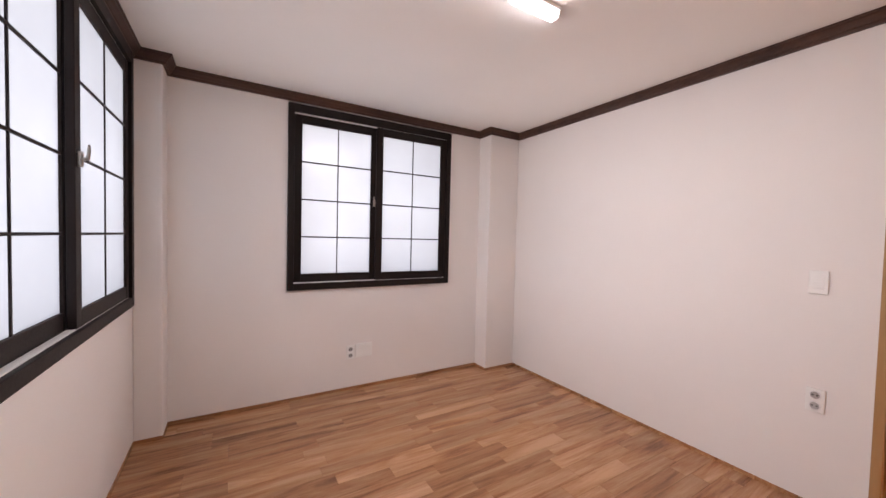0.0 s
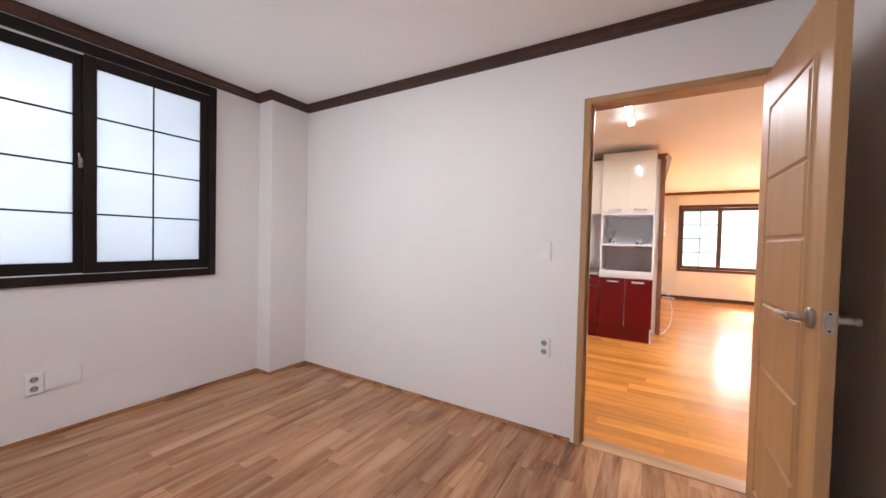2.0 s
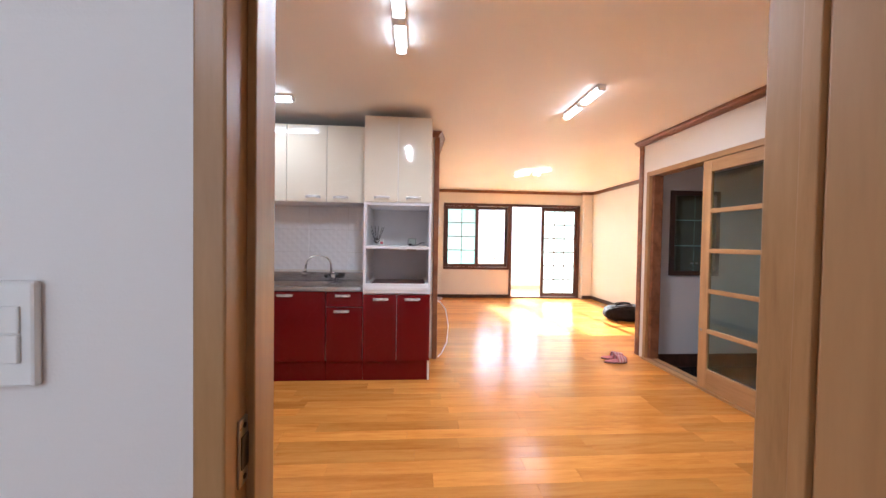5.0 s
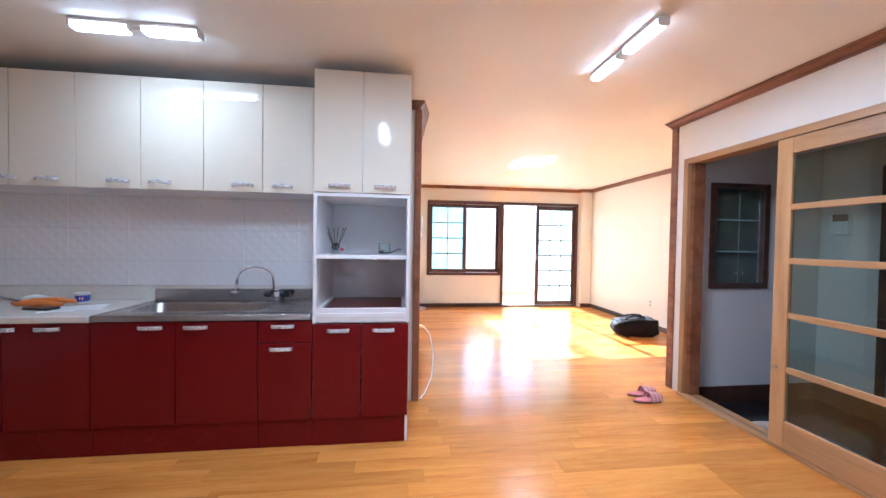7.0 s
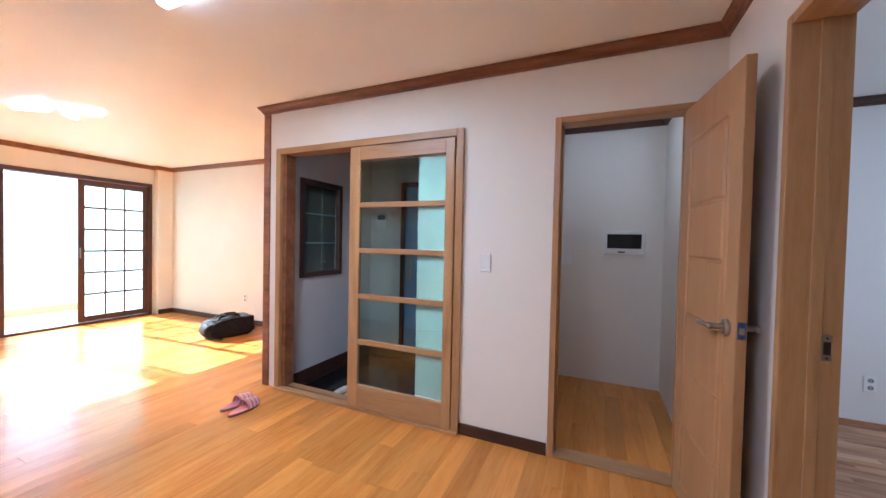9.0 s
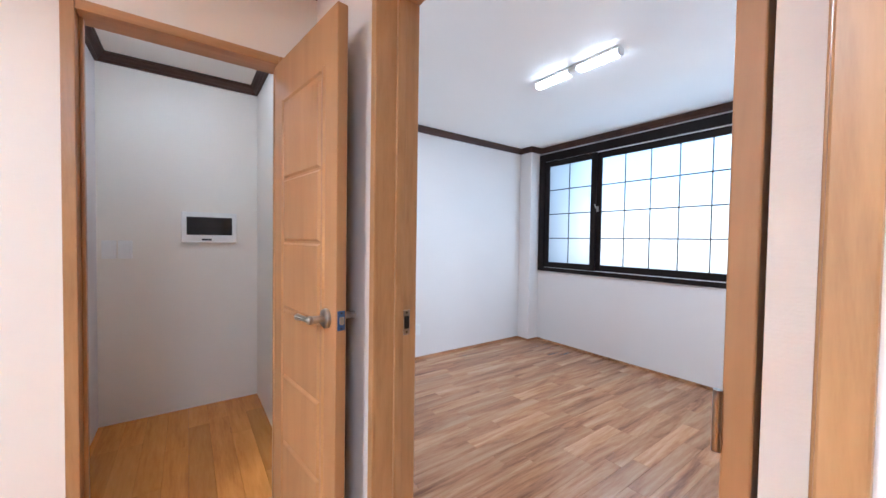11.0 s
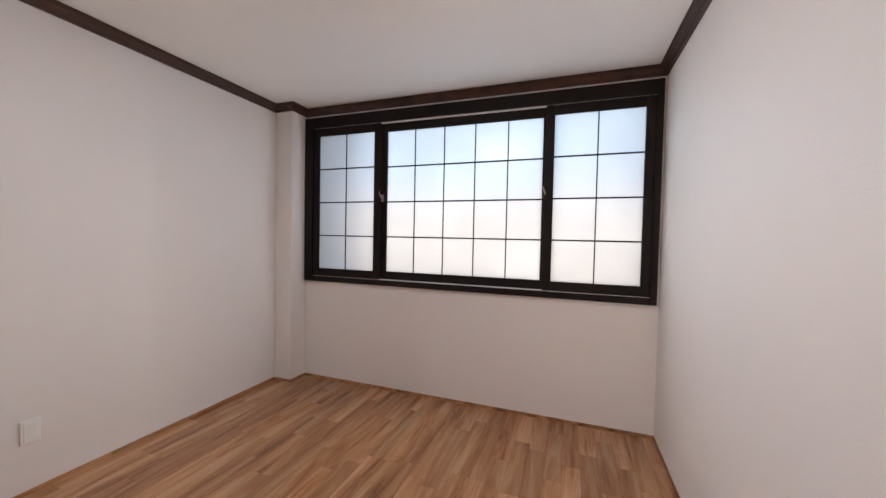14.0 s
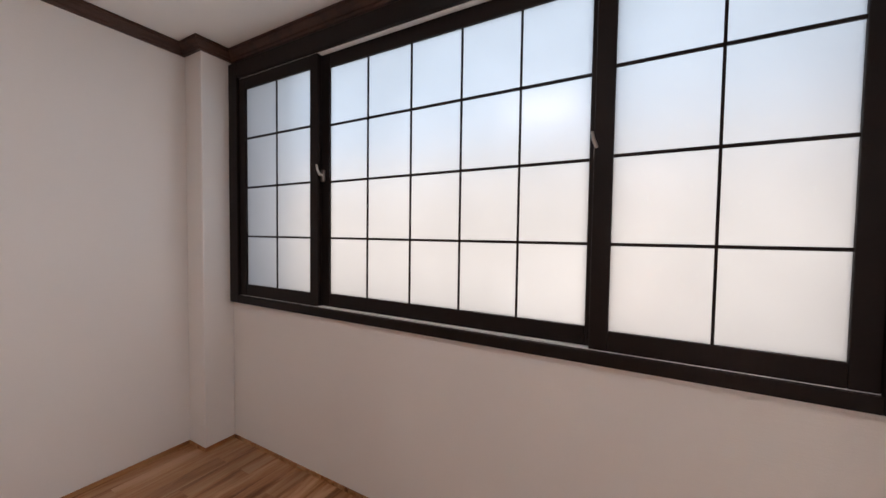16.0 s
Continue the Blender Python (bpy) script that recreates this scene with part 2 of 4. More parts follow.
CREAM = floral("cream_gloss_laminate", (0.74, 0.68, 0.56), (0.755, 0.70, 0.585), 0.07, 0.4)
CRIMSON = floral("crimson_gloss_laminate", (0.140, 0.004, 0.006), (0.156, 0.006, 0.009), 0.16, 0.0)
CRIMSON.node_tree.nodes["Principled BSDF"].inputs["Specular IOR Level"].default_value = 0.25
CABWHITE = plain("white_melamine", (0.78, 0.77, 0.78), 0.35, 0, 0.03)
COUNTER = speckled("speckled_counter", (0.72, 0.69, 0.64), (0.42, 0.36, 0.30), 160, 0.25)
TILE = embossed_tile("white_embossed_tile", (0.82, 0.82, 0.84))
GROUT = plain("pale_grout", (0.62, 0.60, 0.58), 0.8)
BLACKTILE = plain("black_stone_tile", (0.012, 0.012, 0.014), 0.16, 0, 0.4, 14)
PORCH = wallpaper("grey_porch_wallpaper", (0.70, 0.66, 0.655))
BLUESTEEL = plain("blue_grey_steel_door", (0.16, 0.30, 0.50), 0.35, 0.1, 0.06)
BAGBLACK = plain("black_nylon", (0.010, 0.009, 0.009), 0.75, 0, 0.4, 18, 0.6, 60)
BAGBLACK.node_tree.nodes["Principled BSDF"].inputs["Specular IOR Level"].default_value = 0.2
PINK = plain("pink_slipper_fabric", (0.62, 0.22, 0.23), 0.8, 0, 0.12, 30, 0.4, 200)
PINKPALE = plain("pale_pink_stripe", (0.74, 0.50, 0.48), 0.8, 0, 0.12, 30, 0.4, 200)
SOLE = plain("brown_rubber_sole", (0.12, 0.06, 0.045), 0.7)
ORANGE = plain("orange_rubber", (0.68, 0.20, 0.035), 0.45)
PAPER = plain("white_paper", (0.80, 0.80, 0.80), 0.7, 0, 0.03)
BLUEPRINT = plain("blue_label", (0.04, 0.07, 0.42), 0.4)
FILM = plain("blue_film", (0.025, 0.08, 0.22), 0.3)
REDPRINT = plain("red_label_print", (0.55, 0.03, 0.06), 0.4)
CONCRETE = plain("balcony_paint", (0.80, 0.74, 0.62), 0.7, 0, 0.05)
BALCTILE = plain("balcony_tile", (0.62, 0.47, 0.30), 0.35, 0, 0.08)
WHITEFRAME = plain("white_pvc_frame", (0.84, 0.84, 0.82), 0.35, 0, 0.03)
REED = plain("dark_reed", (0.03, 0.015, 0.01), 0.7)
SHOEWHITE = plain("worn_white_leather", (0.62, 0.55, 0.50), 0.6, 0, 0.15, 20)
GROUND = plain("street_ground", (0.22, 0.21, 0.20), 0.9, 0, 0.2, 0.4)
LOUVRE = plain("grey_louvre_paint", (0.13, 0.135, 0.15), 0.6)
HOUSE = plain("far_wall_paint", (0.34, 0.32, 0.29), 0.8, 0, 0.1, 0.8)

# ---- building helpers ----


def bx(bm, x0, x1, y0, y1, z0, z1, bevel=0.0):
    vs = bmesh.ops.create_cube(bm, size=1.0, matrix=Matrix.Translation(((x0 + x1) / 2, (y0 + y1) / 2, (z0 + z1) / 2)) @ Matrix.Diagonal((abs(x1 - x0), abs(y1 - y0), abs(z1 - z0), 1)))["verts"]
    if bevel:
        es = {e for v in vs for e in v.link_edges}
        bmesh.ops.bevel(bm, geom=list(es), offset=bevel, segments=2, affect="EDGES", profile=0.5)
    return bm


def box(x0, x1, y0, y1, z0, z1, bevel=0.0):
    return bx(bmesh.new(), x0, x1, y0, y1, z0, z1, bevel)


def rod(bm, p, q, r, r2=None, seg=16):
    p, q = Vector(p), Vector(q)
    m = Matrix.Translation((p + q) / 2) @ (q - p).to_track_quat("Z", "Y").to_matrix().to_4x4()
    bmesh.ops.create_cone(bm, cap_ends=True, segments=seg, radius1=r, radius2=r if r2 is None else r2, depth=(q - p).length, matrix=m)
    return bm


def sweep(bm, pts, r, seg=10):
    """A round tube through the points."""
    pts = [Vector(p) for p in pts]
    rings = []
    for i, p in enumerate(pts):
        d = (pts[min(i + 1, len(pts) - 1)] - pts[max(i - 1, 0)]).normalized()
        q = d.to_track_quat("Z", "Y")
        rr = r[i] if isinstance(r, (list, tuple)) else r
        rings.append([bm.verts.new(p + q @ Vector((rr * math.cos(a * math.tau / seg), rr * math.sin(a * math.tau / seg), 0))) for a in range(seg)])
    for a, b in zip(rings, rings[1:]):
        for k in range(seg):
            bm.faces.new((a[k], a[(k + 1) % seg], b[(k + 1) % seg], b[k]))
    bm.faces.new(rings[0][::-1]), bm.faces.new(rings[-1])
    return bm


def lathe(bm, prof, seg=24, at=(0, 0, 0)):
    rings = [[bm.verts.new((at[0] + r * math.cos(k * math.tau / seg), at[1] + r * math.sin(k * math.tau / seg), at[2] + z)) for k in range(seg)] for r, z in prof]
    for a, b in zip(rings, rings[1:]):
        for k in range(seg):
            bm.faces.new((a[k], a[(k + 1) % seg], b[(k + 1) % seg], b[k]))
    bm.faces.new(rings[0][::-1])
    return bm


def mesh_of(name, bm, material, smooth=False):
    bmesh.ops.recalc_face_normals(bm, faces=bm.faces)
    me = bpy.data.meshes.new(name)
    bm.to_mesh(me)
    bm.free()
    me.materials.append(material)
    if smooth:
        me.polygons.foreach_set("use_smooth", [True] * len(me.polygons))
    return me


def part(name, bm, material, parent, label="", smooth=False):
    ob = new(name, mesh_of(name, bm, material, smooth))
    ob.parent = parent
    return tagged(ob, label) if label else ob


def thing(name, label, category, m, group=""):
    ob = new(name)
    ob.empty_display_size = 0.1
    ob.matrix_basis = m
    return tagged(ob, label, category, group)


def structure(name, bm, material, label=""):
    return tagged(new(name, mesh_of(name, bm, material)), label or name.replace("_", " "), name.split("_")[0], kind="structure")


def wall(name, axis, c0, c1, a0, a1, z0, z1, holes, material, label):
    """A wall across the axis, from c0 to c1 thick, a0 to a1 long, with openings (a0, a1, z0, z1) through it."""
    bm = bmesh.new()

    def put(u0, u1, w0, w1):
        if u1 - u0 > 1e-4 and w1 - w0 > 1e-4:
            bx(bm, c0, c1, u0, u1, w0, w1) if axis == "x" else bx(bm, u0, u1, c0, c1, w0, w1)
    at = a0
    for h0, h1, w0, w1 in sorted(holes):
        put(at, h0, z0, z1)
        put(h0, h1, z0, w0)
        put(h0, h1, w1, z1)
        at = h1
    put(at, a1, z0, z1)
    return structure(name, bm, material, label)


def inset(poly, d):
    """An axis-aligned room outline, anticlockwise, moved inwards by d."""
    out = []
    for i, p in enumerate(poly):
        a, b, c = Vector(poly[i - 1]), Vector(p), Vector(poly[(i + 1) % len(poly)])
        n = Vector((0.0, 0.0))
        for e in (b - a, c - b):
            e.normalize()
            n += Vector((-e.y, e.x))
        out.append((b.x + n.x * d, b.y + n.y * d))
    return out


def moulding(name, poly, prof, material, label):
    bm = bmesh.new()
    rings = [[bm.verts.new((x, y, z)) for x, y in inset(poly, d)] for d, z in prof]
    k = len(poly)
    for a, b in zip(rings, rings[1:]):
        for i in range(k):
            bm.faces.new((a[i], a[(i + 1) % k], b[(i + 1) % k], b[i]))
    return structure(name, bm, material, label)


# ---- the shell ----
H = 2.42
X1 = 0.12
XH = 0.19
N1 = 0.185
wall("wall_north", "y", N1, N1 + 0.22, -3.30, 0.0, 0, H, [(-2.20, -0.73, 0.885, 2.345)], WALL, "pale papered bedroom wall with a window")
wall("wall_west", "x", -3.31, -3.09, -3.5, N1, 0, H, [(-1.74, -0.10, 0.885, 2.345)], WALL, "pale papered bedroom wall with a wide window")
wall("wall_between_bedrooms", "y", -3.655, -3.50, -3.19, 0.055, 0, H, [], WALL, "pale papered wall between the two bedrooms")
wall("wall_doors", "x", 0.0, X1, -3.50, 0.95, 0, H, [(-3.330, -2.452, -0.01, 2.05)], WALL, "pale papered wall with a bedroom doorway")
wall("wall_doors_two", "x", 0.055, XH, -6.90, -3.50, 0, H, [(-4.602, -3.55, -0.01, 2.08)], WALL, "pale papered wall with a bedroom doorway")
wall("wall_west_room_two", "x", -3.19, -2.97, -6.90, -3.655, 0, H, [(-6.486, -3.672, 0.885, 2.34)], WALL, "pale papered wall under a full-width window")
wall("wall_south_room_two", "y", -6.90, -6.667, -2.97, 0.055, 0, H, [], WALL, "pale papered bedroom wall")
structure("pillar_north_east", box(-0.366, 0.0, 0.0, N1, 0, H, 0.006), WALL, "papered corner pillar of the bedroom")
structure("pillar_north_west", box(-3.09, -2.943, 0.0, N1, 0, H, 0.006), WALL, "papered corner pillar of the bedroom")
structure("pillar_south_west", box(-2.97, -2.79, -6.667, -6.49, 0, H, 0.006), WALL, "papered corner pillar beside the wide window")
# hall, kitchen and living room
wall("wall_kitchen_north", "y", 0.75, 0.95, X1, 3.55, 0, H, [], WALL_HALL, "cream papered kitchen end wall")
wall("wall_kitchen_back", "x", 3.35, 3.50, -2.88, 0.75, 0, H, [], WALL_HALL, "kitchen wall behind the cabinets")
wall("wall_living_north", "y", -2.90, -2.70, 3.50, 7.70, 0, H, [], WALL_HALL, "cream papered living room wall")
wall("wall_living_east", "x", 7.47, 7.68, -6.90, -2.90, 0, H, [(-4.80, -3.30, 0.64, 2.125), (-6.43, -4.80, -0.01, 2.125)], WALL_HALL, "cream wall with window and balcony door")
wall("wall_living_south", "y", -6.90, -6.69, 3.443, 7.47, 0, H, [], WALL_HALL, "cream papered living room wall")
structure("pillar_living", box(7.36, 7.47, -6.69, -6.47, 0, H, 0.006), WALL_HALL, "papered corner pillar beside the balcony door")
wall("wall_entrance", "y", -5.34, -5.24, XH, 3.443, -0.12, H, [(0.345, 1.0, 0.0, 2.03), (1.94, 3.25, -0.12, 2.02)], WALL_HALL, "cream papered wall with entrance and storeroom doorways")
wall("wall_porch_east", "x", 3.344, 3.443, -6.90, -5.34, -0.12, H, [(-6.12, -5.53, 0.92, 1.87)], PORCH, "grey papered porch wall with a display niche")
wall("wall_porch_south", "y", -6.90, -6.68, XH, 3.344, -0.12, H, [(1.98, 2.92, -0.12, 1.98)], PORCH, "grey papered porch wall with the front door")
wall("wall_storeroom", "x", 1.16, 1.30, -6.68, -5.34, -0.12, H, [], PORCH, "wall between storeroom and porch")
structure("wall_porch_pocket", box(1.30, 1.94, -5.44, -5.345, -0.12, H), PORCH, "grey papered wall behind the sliding door")
structure("wall_store_west", box(XH, 0.235, -6.68, -5.34, 0, H), WALL_HALL, "pale papered storeroom wall")
structure("wall_store_back", box(0.235, 1.16, -6.70, -6.672, 0, H), WALL_HALL, "pale papered storeroom back wall")
# ceilings
structure("ceiling_bedrooms", box(-3.31, X1 + 0.03, -6.9, 0.41, H, H + 0.15), CEIL, "off-white papered ceiling")
structure("ceiling_hall", box(X1 + 0.03, 7.68, -6.9, 0.95, H, H + 0.15), CEIL_HALL, "off-white papered ceiling")
# floors under the planks
floor_one = structure("floor_bedroom_one", box(-3.31, 0.0, -3.58, 0.41, -0.12, -0.008), DARKWOOD, "brown oak plank bedroom floor")
floor_two = structure("floor_bedroom_two", box(-3.19, 0.055, -6.9, -3.58, -0.12, -0.008), DARKWOOD, "brown oak plank bedroom floor")
floor_hall = structure("floor_hall", box(X1, 7.68, -5.24, 0.95, -0.12, -0.008), REDWOOD, "glossy honey oak plank floor")
structure("floor_living", box(3.443, 7.68, -6.9, -5.24, -0.12, -0.008), REDWOOD, "glossy honey oak plank floor")
floor_store = structure("floor_store", box(XH, 1.16, -6.7, -5.24, -0.12, -0.008), REDWOOD, "honey oak storeroom floor")
floor_porch = structure("floor_porch", box(1.16, 3.443, -6.9, -5.24, -0.24, -0.128), GROUT, "black tiled porch floor")
structure("trim_door_sill_one", box(0.0, X1, -3.330, -2.452, -0.12, 0.004), OAKY, "oak threshold")
structure("trim_door_sill_two", box(0.055, XH, -4.602, -3.55, -0.12, 0.004), OAKY, "oak threshold")

ROOM1 = [(-3.09, -3.5), (0, -3.5), (0, 0), (-0.366, 0), (-0.366, N1), (-2.943, N1), (-2.943, 0), (-3.09, 0)]
ROOM2 = [(-2.97, -6.49), (-2.79, -6.49), (-2.79, -6.667), (0.055, -6.667), (0.055, -3.655), (-2.97, -3.655)]
HALL = [(XH, -5.24), (3.443, -5.24), (3.443, -6.69), (7.36, -6.69), (7.36, -6.47), (7.47, -6.47), (7.47, -2.9), (3.56, -2.9), (3.35, -2.9), (3.35, 0.75), (X1, 0.75), (X1, -3.5), (XH, -3.5)]
CROWN = [(0.0, H - 0.060), (0.016, H - 0.060), (0.019, H - 0.054), (0.019, H - 0.047), (0.026, H - 0.045), (0.034, H - 0.03), (0.046, H - 0.02), (0.046, H - 0.012), (0.054, H - 0.010), (0.054, H - 0.002)]
moulding("trim_crown_bedroom", ROOM1, CROWN, DARKWOOD, "dark brown wooden crown moulding")
moulding("trim_crown_bedroom_two", ROOM2, CROWN, DARKWOOD, "dark brown wooden crown moulding")
moulding("trim_crown_hall", HALL, CROWN, REDWOOD, "red-brown wooden crown moulding")
moulding("trim_crown_store", [(0.235, -6.672), (1.16, -6.672), (1.16, -5.34), (0.235, -5.34)], CROWN, DARKWOOD, "dark brown wooden crown moulding")


def skirting(name, runs, h, d, material, label):
    bm = bmesh.new()
    for x0, y0, x1, y1, nx, ny in runs:
        a, b = min(x0, x1, x0 + nx * d, x1 + nx * d), max(x0, x1, x0 + nx * d, x1 + nx * d)
        c, e = min(y0, y1, y0 + ny * d, y1 + ny * d), max(y0, y1, y0 + ny * d, y1 + ny * d)
        bx(bm, a, b, c, e, 0.0, h, 0.002)
    structure(name, bm, material, label)


skirting("baseboard_hall", [(1.03, -5.24, 1.60, -5.24, 0, 1), (3.443, -5.24, 3.443, -6.69, 1, 0), (3.455, -6.69, 7.36, -6.69, 0, 1), (7.36, -6.678, 7.36, -6.47, -1, 0), (7.47, -4.84, 7.47, -2.9, -1, 0), (3.55, -2.9, 7.458, -2.9, 0, -1), (X1, -3.49, X1, -3.37, 1, 0), (X1, -2.41, X1, 0.75, 1, 0), (XH, -5.24, XH, -4.65, 1, 0)], 0.075, 0.012, DARKWOOD, "dark brown hall baseboard")
COVE1 = [(0, -2.43, 0, 0, -1, 0), (-0.366, 0, 0, 0, 0, -1), (-0.366, 0, -0.366, N1, -1, 0), (-2.943, N1, -0.37, N1, 0, -1), (-2.943, 0, -2.943, N1, 1, 0), (-3.09, 0, -2.943, 0, 0, -1), (-3.09, -3.5, -3.09, 0, 1, 0), (-3.09, -3.5, 0, -3.5, 0, 1)]
COVE2 = [(-2.97, -6.49, -2.97, -3.655, 1, 0), (-2.97, -3.655, 0.05, -3.655, 0, -1), (-2.79, -6.667, 0.055, -6.667, 0, 1), (-2.79, -6.667, -2.79, -6.49, 1, 0), (-2.97, -6.49, -2.79, -6.49, 0, 1), (0.055, -6.66, 0.055, -4.64, -1, 0)]


def turned_up(name, runs, h, d):
    """The floor covering turned up at the wall, strip by strip as its planks end there."""
    base = tagged(new(name), "brown oak floor covering turned up at the wall", "baseboard", kind="structure")
    cut = random.Random(11)
    for x0, y0, x1, y1, nx, ny in runs:
        u0, u1 = (min(y0, y1), max(y0, y1)) if nx else (min(x0, x1), max(x0, x1))
        u = u0
        while u < u1 - 1e-4:
            e = min(u1, u + (0.098 if nx else cut.choice((0.5, 0.6, 0.7))))
            if nx:
                bm = box(min(x0, x0 + nx * d), max(x0, x0 + nx * d), u, e, 0.0, h)
            else:
                bm = box(u, e, min(y0, y0 + ny * d), max(y0, y0 + ny * d), 0.0, h)
            part("strip", bm, PLANK_ROOM, base)
            u = e


turned_up("baseboard_bedroom_one", COVE1, 0.022, 0.005)
turned_up("baseboard_bedroom_two", COVE2, 0.022, 0.005)
structure("baseboard_porch", bx(box(3.330, 3.343, -6.68, -5.34, -0.12, 0.03, 0.002), 1.3, 3.33, -6.679, -6.665, -0.12, 0.03, 0.002), DARKWOOD, "dark brown porch baseboard")
structure("trim_corner_post", bx(box(3.385, 3.456, -5.262, -5.228, 0, H - 0.06, 0.004), 3.43, 3.456, -5.32, -5.262, 0, H - 0.06, 0.004), REDWOOD, "red-brown corner post by the entrance")
structure("trim_kitchen_post", box(3.33, 3.53, -2.935, -2.882, 0, H - 0.06, 0.004), REDWOOD, "dark brown post at the kitchen wall's end")


# ---- windows ----
def sash(win, x0, x1, z0, z1, y, cols, rows, st, bar, pane_mat, name="sash", wood_mat=None):
    wood_mat = wood_mat or WINBROWN
    bm = bmesh.new()
    d = 0.028
    bx(bm, x0, x0 + st, y, y + d, z0, z1, 0.003), bx(bm, x1 - st, x1, y, y + d, z0, z1, 0.003)
    bx(bm, x0 + st, x1 - st, y + 0.001, y + d - 0.001, z0, z0 + st * 1.15, 0.003), bx(bm, x0 + st, x1 - st, y + 0.001, y + d - 0.001, z1 - st * 1.15, z1, 0.003)
    s = part(name, bm, wood_mat, win)
    gx0, gx1, gz0, gz1 = x0 + st, x1 - st, z0 + st * 1.15, z1 - st * 1.15
    pane = part("pane", box(gx0 - 0.004, gx1 + 0.004, y + 0.012, y + 0.017, gz0 - 0.004, gz1 + 0.004), pane_mat, s, "frosted glass pane" if pane_mat is not CLEAR else "clear glass pane")
    pane.visible_shadow = False
    for i in range(1, cols):
        x = gx0 + (gx1 - gx0) * i / cols
        part("muntin", box(x - bar * 0.38, x + bar * 0.38, y + 0.006, y + 0.0115, gz0, gz1), wood_mat, s)
    for i in range(1, rows):
        z = gz0 + (gz1 - gz0) * i / rows
        part("muntin", box(gx0, gx1, y + 0.005, y + 0.0110, z - bar / 2, z + bar / 2), wood_mat, s)
    return s


def latch(win, x, y, z):
    bm = box(x - 0.012, x + 0.012, y - 0.014, y, z - 0.03, z + 0.03, 0.003)
    rod(bm, (x, y - 0.008, z), (x, y - 0.03, z + 0.004), 0.007)
    sweep(bm, [(x, y - 0.028, z), (x - 0.012, y - 0.034, z + 0.03), (x - 0.016, y - 0.036, z + 0.055)], [0.006, 0.006, 0.004])
    part("latch", bm, NICKEL, win, "small metal crescent latch")


def window(name, label, m, w, z0, z1, depth, lines, fl=0.046, fr=0.048, fb=0.055, ft=0.064, wood_mat=None):
    wood_mat = wood_mat or WINBROWN
    """A sliding window in an opening w wide; lines: (from, to, columns, rows, set back, pane)."""
    win = tagged(new(name), label, "window", kind="structure")
    win.matrix_basis = m
    bm = bmesh.new()
    # frame: proud of the wall and through its depth
    for a, b, c, d in ((0, fl, z0, z1), (w - fr, w, z0, z1), (fl, w - fr, z0, z0 + fb), (fl, w - fr, z1 - ft, z1)):
        bx(bm, a, b, -0.028, depth, c, d, 0.003)
    part("window_frame", bm, wood_mat, win)
    for z in (z0 + fb, z1 - ft - 0.006):
        part("track", box(fl, w - fr, -0.010, 0.016, z, z + 0.005), WHITEFRAME, win, "pale metal sliding track")
    for a, b, cols, rows, y, pm in lines:
        sash(win, a, b, z0 + fb + 0.002, z1 - ft - 0.002, y, cols, rows, 0.06, 0.026 if wood_mat is WINRED else 0.011, pm, "sash", wood_mat)
    return win


w1 = window("window_1", "dark brown sliding window with frosted gridded panes", pose(-2.20, N1, 0), 1.47, 0.885, 2.345, 0.12, [(0.048, 0.738, 2, 4, 0.022, FROST), (0.717, 1.421, 2, 4, -0.012, FROST)])
latch(w1, 0.71, 0.022, 1.62)
w2 = window("window_2", "dark brown sliding window with frosted gridded panes", pose(-3.09, -1.74, 0, 0, 0, 90), 1.64, 0.885, 2.345, 0.12, [(0.04, 0.86, 2, 4, 0.022, FROST), (0.80, 1.60, 2, 4, -0.012, FROST)])
latch(w2, 0.83, -0.012, 1.60)
w3 = window("window_3", "wide dark brown three-part window with frosted gridded panes", pose(-2.97, -6.486, 0, 0, 0, 90), 2.814, 0.885, 2.34, 0.12, [(0.086, 0.764, 2, 4, -0.012, FROST_CLEAR), (0.751, 2.133, 5, 4, 0.022, FROST_CLEAR), (2.091, 2.778, 2, 4, -0.012, FROST_CLEAR)], 0.085, 0.036, 0.046, 0.093)
latch(w3, 0.775, 0.02, 1.62)
latch(w3, 2.10, 0.02, 1.62)
w4 = window("window_4", "dark brown living room window with one sash slid open", pose(7.47, -3.30, 0, 0, 0, -90), 1.50, 0.64, 2.125, 0.14, [(0.04, 0.77, 2, 4, -0.012, FROST_GREEN), (0.74, 1.46, 1, 1, 0.05, CLEAR)], wood_mat=WINRED)

for o in w4.children_recursive:
    if o.name.startswith("pane") and o.data.materials[0] is FROST_GREEN:
        o.visible_shadow = True   # the doubled frosted sash stops the sun

# balcony door
bd = tagged(new("door_balcony"), "dark brown sliding balcony door standing half open", "door", kind="structure")
bd.matrix_basis = pose(7.47, -4.80, 0, 0, 0, -90)
bm = bmesh.new()
for a, b, c, d in ((0, 0.05, 0, 2.125), (1.58, 1.63, 0, 2.125), (0.05, 1.58, 2.07, 2.125), (0.05, 1.58, -0.004, 0.03)):
    bx(bm, a, b, -0.028, 0.16, c, d, 0.003)
part("door_frame", bm, WINRED, bd)
s = sash(bd, 0.74, 1.58, 0.035, 2.065, 0.0, 3, 6, 0.07, 0.03, FROST_GREEN, "sliding_sash", WINRED)
part("pull", box(0.752, 0.766, -0.012, 0.0, 0.95, 1.1, 0.003), NICKEL, s, "metal pull")

